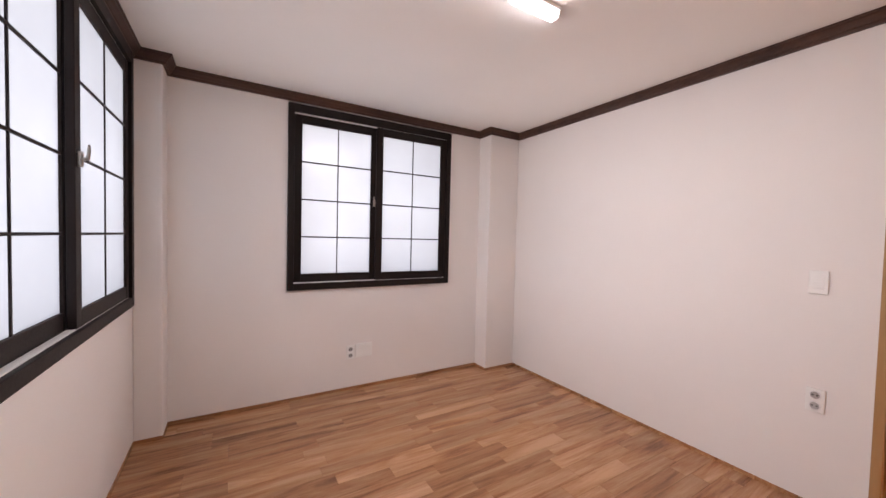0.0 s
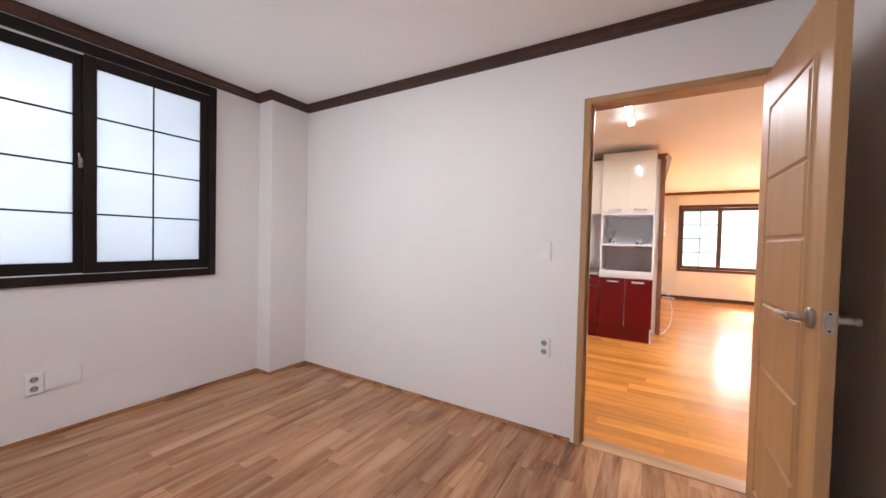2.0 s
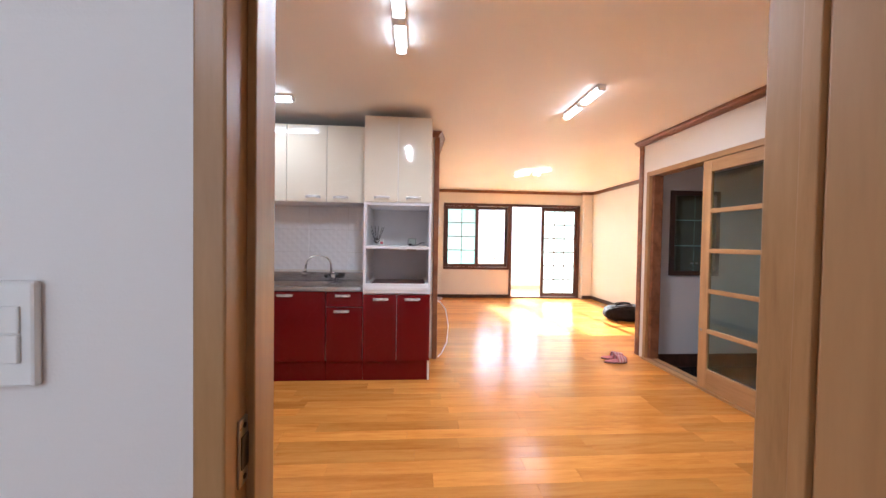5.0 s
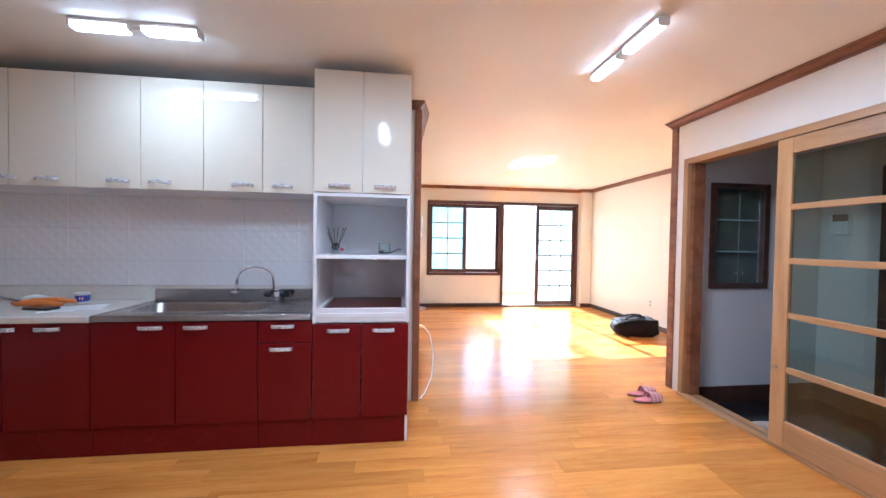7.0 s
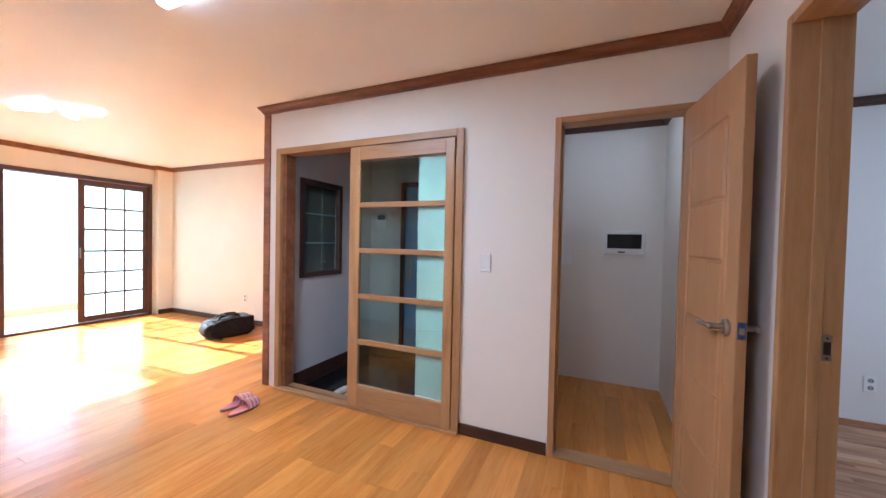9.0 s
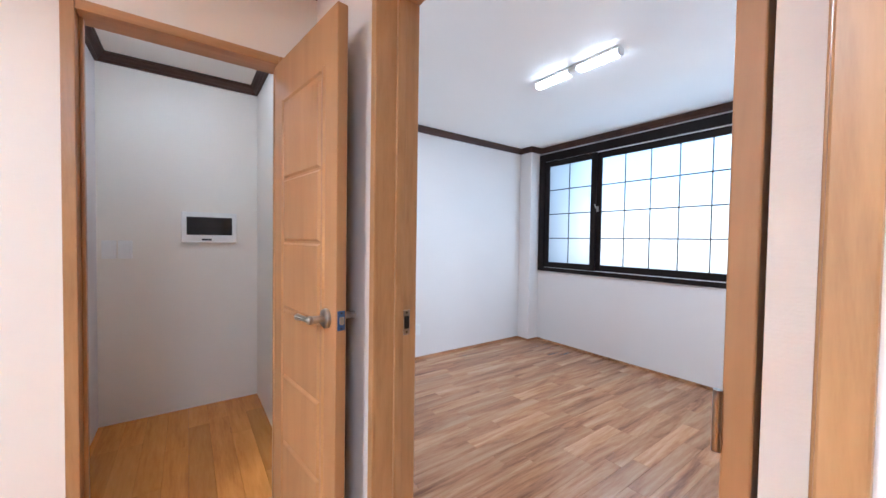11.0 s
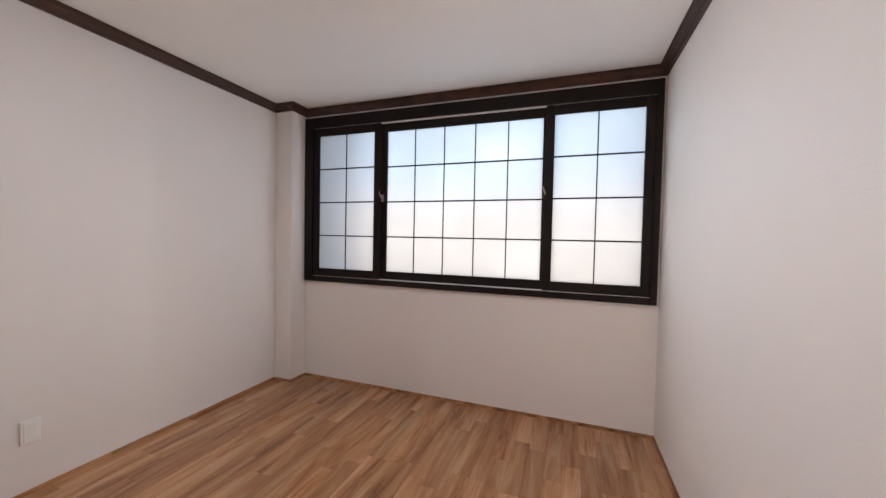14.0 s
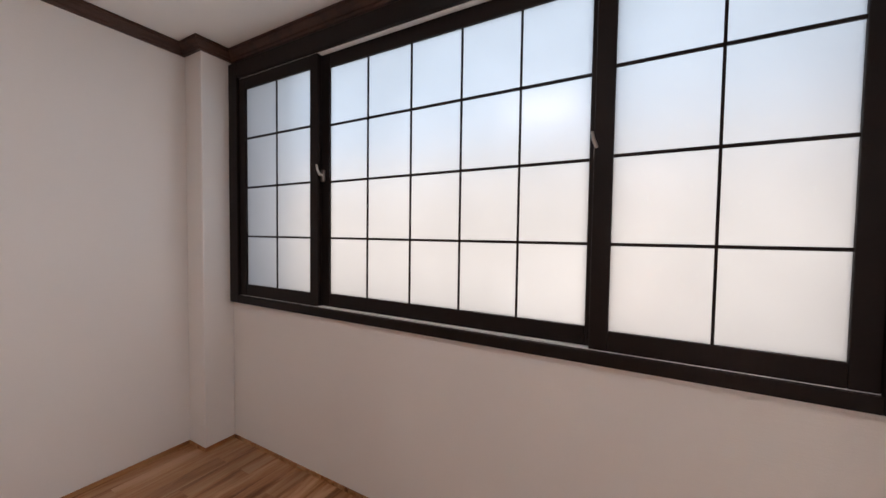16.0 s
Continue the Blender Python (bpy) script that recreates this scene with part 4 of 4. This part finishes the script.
tall = thing("tall_cabinet", "tall kitchen unit, cream above, open white shelves, crimson below", "cabinet", pose(2.765, -2.834, 0))
part("side_panel", box(0, 0.57, 0.0, 0.018, 0.0, 0.775), CABWHITE, tall)
part("side_panel", box(0.03, 0.57, 0.582, 0.598, 0.0, 0.775), CABWHITE, tall)
part("plinth", box(0.0, 0.02, 0.018, 0.598, 0.0, 0.177), CRIMSON, tall)
part("lower_body", box(0.05, 0.56, 0.018, 0.582, 0.14, 0.775), CABWHITE, tall)
for a, b, hy in ((0.0, 0.297, 0.16), (0.30, 0.596, 0.44)):
    f = part("door", box(-0.022, -0.002, a + 0.002, b, 0.18, 0.775, 0.002), CRIMSON, tall)
    bar_handle(f, hy, 0.735, -0.022)
    f = part("upper_door", box(-0.022, -0.002, a + 0.002, b, 1.60, 2.355, 0.002), CREAM, tall)
    bar_handle(f, hy, 1.64, -0.022)
part("upper_body", box(0, 0.56, 0.0, 0.597, 1.595, 2.35), CABWHITE, tall)
part("niche_side", box(-0.02, 0.56, 0.0, 0.02, 0.78, 1.594), CABWHITE, tall)
part("niche_side", box(-0.02, 0.56, 0.577, 0.597, 0.78, 1.594), CABWHITE, tall)
part("niche_back", box(0.54, 0.56, 0.02, 0.577, 0.78, 1.594), CABWHITE, tall)
part("niche_shelf", box(-0.02, 0.54, 0.02, 0.577, 1.185, 1.21, 0.002), CABWHITE, tall)
part("niche_top", box(-0.02, 0.54, 0.02, 0.577, 1.575, 1.594), CABWHITE, tall)
part("niche_base", box(0.0, 0.54, 0.02, 0.577, 0.78, 0.80), CABWHITE, tall)
part("pull_tray", bx(box(-0.018, 0.0, 0.021, 0.576, 0.785, 0.875, 0.003), -0.024, -0.018, 0.021, 0.576, 0.815, 0.845, 0.002), CABWHITE, tall, "white pull-out tray front")
part("tray_board", box(0.03, 0.52, 0.05, 0.55, 0.845, 0.858), CRIMSON, tall, "dark red tray board")
part("tray_rail", box(0.0, 0.52, 0.022, 0.045, 0.80, 0.875), CABWHITE, tall)
part("tray_rail", box(0.0, 0.52, 0.552, 0.576, 0.80, 0.875), CABWHITE, tall)
part("outlet_plate", box(0.534, 0.54, 0.13, 0.21, 1.225, 1.285, 0.003), WHITE, tall)
part("outlet_frame", box(0.2, 0.26, 0.13, 0.22, 1.165, 1.184, 0.003), NICKEL, tall)

top = thing("worktop", "speckled pale worktop with an upstand", "worktop", pose(2.735, 0.70, 0.80))
part("slab", box(0, 0.60, -1.69, 0, 0.0, 0.04, 0.006), COUNTER, top)
part("upstand", box(0.585, 0.60, -2.92, 0, 0.04, 0.145, 0.004), COUNTER, top)
sink = thing("sink_unit", "stainless steel sink with bowl and drainboard", "sink", pose(2.735, -2.218, 0.80))
L_ = 1.225


def rounded(x0, x1, y0, y1, r, z, k=6):
    out = []
    for cx, cy, a0 in ((x1 - r, y1 - r, 0), (x0 + r, y1 - r, 90), (x0 + r, y0 + r, 180), (x1 - r, y0 + r, 270)):
        out += [(cx + r * math.cos(radians(a0 + 90 * i / k)), cy + r * math.sin(radians(a0 + 90 * i / k)), z) for i in range(k + 1)]
    return out


def loft(rings):
    bm = bmesh.new()
    vs = [[bm.verts.new(p) for p in ring] for ring in rings]
    for a, b in zip(vs, vs[1:]):
        for i in range(len(a)):
            bm.faces.new((a[i], a[(i + 1) % len(a)], b[(i + 1) % len(b)], b[i]))
    return bm, vs


bm, _v = loft([rounded(0, 0.56, 0, L_, 0.006, 0.008), rounded(0, 0.56, 0, L_, 0.006, 0.040), rounded(0.006, 0.554, 0.006, L_ - 0.006, 0.006, 0.043), rounded(0.02, 0.54, 0.02, L_ - 0.02, 0.02, 0.037), rounded(0.14, 0.48, 0.34, 1.17, 0.09, 0.037)])
part("rim", bm, STEEL, sink, "", True)
bm, _v = loft([rounded(0.14, 0.48, 0.34, 1.17, 0.09, 0.0368), rounded(0.146, 0.474, 0.346, 1.164, 0.088, 0.028), rounded(0.152, 0.468, 0.352, 1.158, 0.085, -0.115), rounded(0.18, 0.44, 0.38, 1.13, 0.07, -0.14)])
bm.faces.new(_v[-1])
part("bowl", bm, STEEL, sink, "", True)
part("drain", rod(bmesh.new(), (0.27, 0.7, -0.14), (0.27, 0.7, -0.135), 0.055, seg=24), CHROME, sink)
part("splash", box(0.56, 0.584, 0, L_, 0.012, 0.125, 0.004), STEEL, sink)
for i in range(6):
    part("drain_rib", box(0.09 + i * 0.062, 0.10 + i * 0.062, 0.03, 0.30, 0.038, 0.041, 0.001), STEEL, sink)
fau = thing("faucet", "chrome gooseneck kitchen faucet with a black sprayer", "faucet", pose(3.235, -1.865, 0.842))
part("base", rod(rod(bmesh.new(), (0, 0, 0), (0, 0, 0.07), 0.026, 0.024), (0, 0, 0.068), (0, 0, 0.10), 0.022, 0.018), CHROME, fau, "", True)
arc = [(0, 0.02, 0.06)] + [(-0.02 - 0.05 * (1 - math.cos(a)) / 2, 0.02 + 0.115 * (1 - math.cos(a)), 0.17 + 0.09 * math.sin(a)) for a in [math.pi * i / 14 for i in range(15)]][0:14] + [(-0.07, 0.255, 0.12)]
part("neck", sweep(bmesh.new(), arc, 0.009, 12), CHROME, fau, "", True)
part("spray_head", rod(rod(bmesh.new(), (-0.07, 0.253, 0.13), (-0.075, 0.262, 0.085), 0.013, 0.022), (-0.075, 0.262, 0.085), (-0.078, 0.266, 0.06), 0.026, 0.024), CHROME, fau, "", True)
part("nozzle", rod(bmesh.new(), (-0.078, 0.266, 0.061), (-0.079, 0.268, 0.052), 0.022, 0.020), BLACKP, fau)
part("lever", bx(rod(bmesh.new(), (0, 0, 0.05), (0, -0.05, 0.055), 0.014), -0.012, 0.012, -0.09, -0.045, 0.03, 0.085, 0.006), BLACKP, fau, "black faucet lever")
part("side_valve", rod(bmesh.new(), (0.0, 0.05, 0.045), (0.0, 0.09, 0.05), 0.02, 0.016), BLACKP, fau)

# counter clutter
cup = thing("yogurt_cup", "white plastic cup with a blue and red label", "cup", pose(3.19, -0.60, 0.84))
part("wall", lathe(bmesh.new(), [(0.030, 0), (0.034, 0.012), (0.040, 0.066), (0.046, 0.068), (0.046, 0.074), (0.040, 0.074), (0.033, 0.02), (0.0, 0.018)]), WHITE, cup, "", True)
part("label_band", lathe(bmesh.new(), [(0.0347, 0.014), (0.0395, 0.056), (0.039, 0.056), (0.034, 0.014)]), BLUEPRINT, cup)
for i in range(4):
    a = math.radians(195 + i * 10)
    p = Vector((0.0385 * math.cos(a), 0.0385 * math.sin(a), 0.037))
    bm = box(-0.0012, 0.0012, -0.0025, 0.0025, -0.009, 0.009)
    bmesh.ops.transform(bm, matrix=Matrix.Translation(p) @ Matrix.Rotation(a, 4, "Z"), verts=bm.verts)
    part("print_bar", bm, REDPRINT if i % 2 else PAPER, cup)
sheet = thing("paper_sheet", "white sheet of paper lying on the worktop", "paper", pose(2.98, -0.72, 0.8405, 0, 0, 24))
part("sheet", box(-0.10, 0.12, -0.145, 0.145, 0.0, 0.0012), PAPER, sheet)
ph = thing("phone_case", "flat black phone case on the worktop", "phone", pose(2.95, -0.56, 0.842, 0, 0, 78))
part("cover", box(-0.085, 0.085, -0.04, 0.04, 0.0, 0.012, 0.005), BLACKP, ph)
part("flap", box(-0.083, 0.083, -0.038, 0.038, 0.012, 0.017, 0.002), SCREEN, ph)
pl = thing("pruning_tool", "orange-handled cutting tool on the worktop", "tool", pose(3.10, -0.45, 0.845))
part("grip", sweep(bmesh.new(), [(0.02, -0.16, 0.02), (0.02, -0.05, 0.028), (-0.02, 0.05, 0.025), (-0.06, 0.12, 0.016)], [0.014, 0.02, 0.022, 0.014], 12), ORANGE, pl, "orange rubber grip", True)
part("grip", sweep(bmesh.new(), [(-0.05, -0.14, 0.012), (-0.03, -0.03, 0.018), (-0.05, 0.08, 0.022), (-0.02, 0.17, 0.016)], [0.012, 0.017, 0.02, 0.012], 12), ORANGE, pl, "orange rubber grip", True)
part("blade", sweep(bmesh.new(), [(-0.05, 0.10, 0.03), (-0.06, 0.18, 0.05), (-0.03, 0.24, 0.068)], [0.011, 0.008, 0.004], 8), STEEL, pl, "steel jaw")
part("wrap", sweep(bmesh.new(), [(0.05, 0.0, 0.02), (0.05, 0.10, 0.035), (0.04, 0.16, 0.03)], [0.022, 0.028, 0.02], 12), PAPER, pl, "white paper wrap", True)

diff = thing("reed_diffuser", "small glass reed diffuser with dark sticks", "diffuser", pose(3.08, -2.315, 1.21))
part("bottle", lathe(bmesh.new(), [(0.030, 0), (0.033, 0.004), (0.033, 0.045), (0.014, 0.058), (0.014, 0.072), (0.011, 0.072), (0.011, 0.06), (0.0, 0.055)]), CABINET_GLASS, diff, "", True)
part("oil", lathe(bmesh.new(), [(0.023, 0.003), (0.024, 0.02), (0.0, 0.021)]), WHITE, diff)
for i in range(6):
    a = i * 1.05 + 0.3
    part("reed", rod(bmesh.new(), (0.004 * math.cos(a), 0.004 * math.sin(a), 0.01), (0.045 * math.cos(a), 0.075 * math.sin(a), 0.185), 0.0022, seg=8), REED, diff)
acr = thing("acrylic_box", "small empty clear acrylic box on the open shelf", "box", pose(3.10, -2.66, 1.2105))
for nm, a in (("base", (-0.035, 0.035, -0.04, 0.04, 0.0, 0.004)), ("side", (-0.035, -0.031, -0.04, 0.04, 0.004, 0.07)), ("side", (0.031, 0.035, -0.04, 0.04, 0.004, 0.07)), ("side", (-0.031, 0.031, -0.04, -0.036, 0.004, 0.07)), ("side", (-0.031, 0.031, 0.036, 0.04, 0.004, 0.07))):
    part(nm, box(*a, 0.0008), CABINET_GLASS, acr)
part("lid", box(-0.037, 0.037, -0.042, 0.042, 0.0705, 0.074, 0.001), NICKEL, acr, "grey lid")
dbox = thing("scent_box", "small white carton with a red print", "box", pose(3.06, -2.365, 1.2105))
part("carton", box(-0.012, 0.012, -0.017, 0.017, 0.0, 0.052, 0.001), PAPER, dbox)
part("print", box(-0.0135, -0.0122, -0.012, 0.012, 0.016, 0.038), REDPRINT, dbox, "red printed patch")
cable = thing("power_cable", "black power cable lying on the open shelf", "cable", pose(3.0, -2.80, 1.213))
part("cord", sweep(bmesh.new(), [(0.05, 0.02, 0.03), (0.03, 0.05, 0.028), (0.0, 0.09, 0.01), (-0.03, 0.12, 0.005), (-0.01, 0.15, 0.005)], 0.004, 8), BLACKP, cable)
part("plug", box(-0.03, 0.005, 0.14, 0.17, 0.0, 0.022, 0.006), BLACKP, cable)

phone = thing("wall_handset", "white intercom handset on the wall", "intercom", pose(3.75, -2.90, 1.33))
part("cradle", box(-0.05, 0.05, -0.03, 0, 0.0, 0.22, 0.008), WHITE, phone)
part("receiver", sweep(bmesh.new(), [(0, -0.035, 0.0), (0, -0.055, 0.03), (0, -0.06, 0.11), (0, -0.055, 0.19), (0, -0.035, 0.22)], [0.02, 0.024, 0.016, 0.024, 0.02], 12), WHITE, phone, "", True)
part("cord", sweep(bmesh.new(), [(0.02, -0.02, 0.0), (0.03, -0.03, -0.06), (0.01, -0.03, -0.1), (0.0, -0.01, -0.12)], 0.004, 8), WHITE, phone)
wire = thing("wall_wire", "thin white wire looping from the kitchen post to the floor", "cable", pose(3.43, -2.94, 0))
part("cord", sweep(bmesh.new(), [(-0.08, 0.0, 0.62), (-0.02, -0.03, 0.60), (0.10, -0.10, 0.5), (0.16, -0.14, 0.3), (0.10, -0.12, 0.12), (-0.02, -0.05, 0.03), (-0.09, -0.01, 0.02)], 0.005, 8), WHITE, wire)
coil = thing("cable_coil", "loose coil of pale cable on the floor", "cable", pose(7.22, -3.15, 0.006))
part("cord", sweep(bmesh.new(), [(0.16 * math.cos(a * 0.7) * (1 - a * 0.012), 0.12 * math.sin(a * 0.7 + 0.3 * math.sin(a)), 0.004 + 0.0011 * a) for a in range(34)], 0.005, 8), CABWHITE, coil)
rise = thing("aerial_wire", "thin white wire rising beside the living room window", "cable", pose(7.45, -3.26, 0))
part("cord", sweep(bmesh.new(), [(0, 0.05, 0.08), (0.005, 0.02, 0.3), (0.01, 0.0, 0.63)], 0.004, 8), CABWHITE, rise)

# ---- living room things ----
bag = thing("duffel_bag", "black nylon duffel bag lying on the floor", "bag", pose(5.22, -6.16, 0, 0, 0, 68))
bm = bmesh.new()
bmesh.ops.create_uvsphere(bm, u_segments=40, v_segments=24, radius=1.0)
for v in bm.verts:
    n = v.co.copy()
    p = Vector([math.copysign(abs(c) ** 0.5, c) for c in n])
    k = 1 + 0.09 * noise.noise(n * 2.6) + 0.06 * noise.noise(n * 6.0) + 0.02 * noise.noise(n * 14.0)
    v.co = Vector((p.x * 0.29 * k, p.y * 0.19 * k, max(0.0, 0.122 + p.z * 0.124 * k - 0.03 * p.x * (p.z > 0))))
part("body", bm, BAGBLACK, bag, "", True)
for y in (-0.09, 0.09):
    part("handle", sweep(bmesh.new(), [(-0.14, y, 0.225), (-0.10, y * 0.8, 0.275), (0.0, y * 0.5, 0.285), (0.10, y * 0.8, 0.26), (0.14, y, 0.215)], 0.012, 8), BAGBLACK, bag)
part("zip", sweep(bmesh.new(), [(-0.24, 0, 0.245), (-0.1, 0.005, 0.255), (0.1, -0.004, 0.248), (0.22, 0, 0.235)], 0.007, 8), NICKEL, bag, "pale zip")
part("strap", sweep(bmesh.new(), [(-0.27, 0.05, 0.2), (-0.2, 0.14, 0.24), (0.0, 0.16, 0.24), (0.18, 0.18, 0.2), (0.25, 0.22, 0.05), (0.12, 0.27, 0.02)], 0.013, 8), BAGBLACK, bag)


def slipper(m):
    s = thing("slipper", "pink striped house slipper on the wooden floor", "slipper", m, "pair of slippers")
    for nm, mt, z0, z1, k in (("sole", SOLE, 0.0, 0.012, 1.0), ("insole", PINK, 0.012, 0.02, 0.96)):
        bm = bmesh.new()
        lo, hi = [], []
        for i in range(28):
            a = math.tau * i / 28
            x, y = math.cos(a), math.sin(a)
            wd = 0.044 + 0.008 * x
            lo.append(bm.verts.new((x * 0.128 * k, y * wd * k, z0)))
            hi.append(bm.verts.new((x * 0.128 * k, y * wd * k, z1)))
        bm.faces.new(lo[::-1]), bm.faces.new(hi)
        for i in range(28):
            bm.faces.new((lo[i], lo[(i + 1) % 28], hi[(i + 1) % 28], hi[i]))
        part(nm, bm, mt, s)
    for j in range(7):
        bm = bmesh.new()
        x0 = -0.005 + j * 0.0165
        rows = []
        for x in (x0, x0 + 0.0165):
            wd = (0.046 + 0.008 * x / 0.128) * math.sqrt(max(0.05, 1 - (x / 0.135) ** 2))
            ht = 0.062 - 0.20 * max(0, x - 0.01) ** 1.1
            rows.append([[bm.verts.new((x, (wd + o) * math.cos(math.pi * i / 12), 0.014 + (ht + o) * math.sin(math.pi * i / 12))) for i in range(13)] for o in (0.0, 0.004)])
        for i in range(12):
            bm.faces.new((rows[0][1][i], rows[0][1][i + 1], rows[1][1][i + 1], rows[1][1][i]))
            bm.faces.new((rows[0][0][i], rows[1][0][i], rows[1][0][i + 1], rows[0][0][i + 1]))
            bm.faces.new((rows[0][0][i], rows[0][0][i + 1], rows[0][1][i + 1], rows[0][1][i]))
            bm.faces.new((rows[1][0][i], rows[1][1][i], rows[1][1][i + 1], rows[1][0][i + 1]))
        part("stripe", bm, PINKPALE if j % 2 else PINK, s, "", True)
    return s


sl = slipper(pose(3.17, -4.84, 0, 0, 0, -88))
copy_thing(sl, pose(3.285, -4.87, 0, 0, 0, -94))


# ---- pieces: tiles and planks ----
def rect_piece(cache, a, b, t, chamfer, material, name):
    """A flat piece a by b, t thick, top at 0, with chamfered upper edges."""
    key = (round(a, 3), round(b, 3))
    if key not in cache:
        c = chamfer
        vs = [(0, 0, -t), (a, 0, -t), (a, b, -t), (0, b, -t), (0, 0, -c), (a, 0, -c), (a, b, -c), (0, b, -c), (c, c, 0), (a - c, c, 0), (a - c, b - c, 0), (c, b - c, 0)]
        fs = [(8, 9, 10, 11)] + [(i, (i + 1) % 4, 4 + (i + 1) % 4, 4 + i) for i in range(4)] + [(4 + i, 4 + (i + 1) % 4, 8 + (i + 1) % 4, 8 + i) for i in range(4)]
        me = bpy.data.meshes.new(name)
        me.from_pydata(vs, [], fs)
        me.materials.append(material)
        cache[key] = me
    return cache[key]


def planks(parent, x0, x1, y0, y1, along, width, lengths, material, rng):
    cache = {}
    row = 0
    u0, u1, v0, v1 = (x0, x1, y0, y1) if along == "x" else (y0, y1, x0, x1)
    v = v0
    while v < v1 - 0.002:
        wv = min(width, v1 - v)
        u = u0
        first = True
        while u < u1 - 0.002:
            ln = rng.choice(lengths) * (rng.choice((0.35, 0.6, 0.85)) if first else 1.0)
            ln = round(ln, 2)
            if u + ln > u1 - 0.06:
                ln = u1 - u
            first = False
            g = 0.0005
            if along == "x":
                ob = new("plank", rect_piece(cache, ln - g, wv - g, 0.007, 0.0006, material, "plank"))
                ob.matrix_basis = Matrix.Translation((u, v, 0))
            else:
                ob = new("plank", rect_piece(cache, wv - g, ln - g, 0.007, 0.0006, material, "plank"))
                ob.matrix_basis = Matrix.Translation((v, u, 0))
            ob.parent = parent
            u += ln
        v += wv
        row += 1


rng = random.Random(5)
planks(floor_one, -3.09, 0.0, -3.5, N1, "x", 0.098, (0.50, 0.60, 0.70), PLANK_ROOM, rng)
planks(floor_two, -2.97, 0.055, -6.667, -3.655, "x", 0.098, (0.50, 0.60, 0.70), PLANK_ROOM, rng)
planks(floor_hall, X1, 3.443, -5.24, 0.75, "y", 0.112, (0.80, 0.95, 1.1), PLANK_HALL, rng)
planks(floor_hall, 3.443, 7.47, -6.69, -2.9, "y", 0.122, (0.95, 1.1, 1.25), PLANK_HALL, rng)
planks(floor_store, 0.235, 1.16, -6.672, -5.24, "y", 0.112, (0.80, 0.95, 1.1), PLANK_HALL, rng)
cache = {}
for i in range(7):
    for j in range(5):
        t = new("tile", rect_piece(cache, 0.297, 0.297, 0.012, 0.001, BLACKTILE, "tile"))
        t.parent, t.matrix_basis = floor_porch, Matrix.Translation((1.305 + i * 0.30, -6.675 + j * 0.30 - 0.16, -0.12))
splash = thing("tile_splashback", "white embossed tile splashback behind the sink", "tiles", pose(3.349, -2.22, 0.84))
part("grout", box(-0.004, 0.0, 0.0, 2.92, 0.10, 0.80), GROUT, splash)
for r in range(4):
    z0, z1 = max(0.105, 0.055 + r * 0.234), min(0.80, 0.055 + (r + 1) * 0.234)
    for c in range(8):
        y0, y1 = max(0.0, -0.17 + c * 0.40), min(2.92, -0.17 + (c + 1) * 0.40)
        part("tile", box(-0.011, -0.003, y0 + 0.001, y1 - 0.001, z0 + 0.001, z1 - 0.001, 0.0012), TILE, splash)
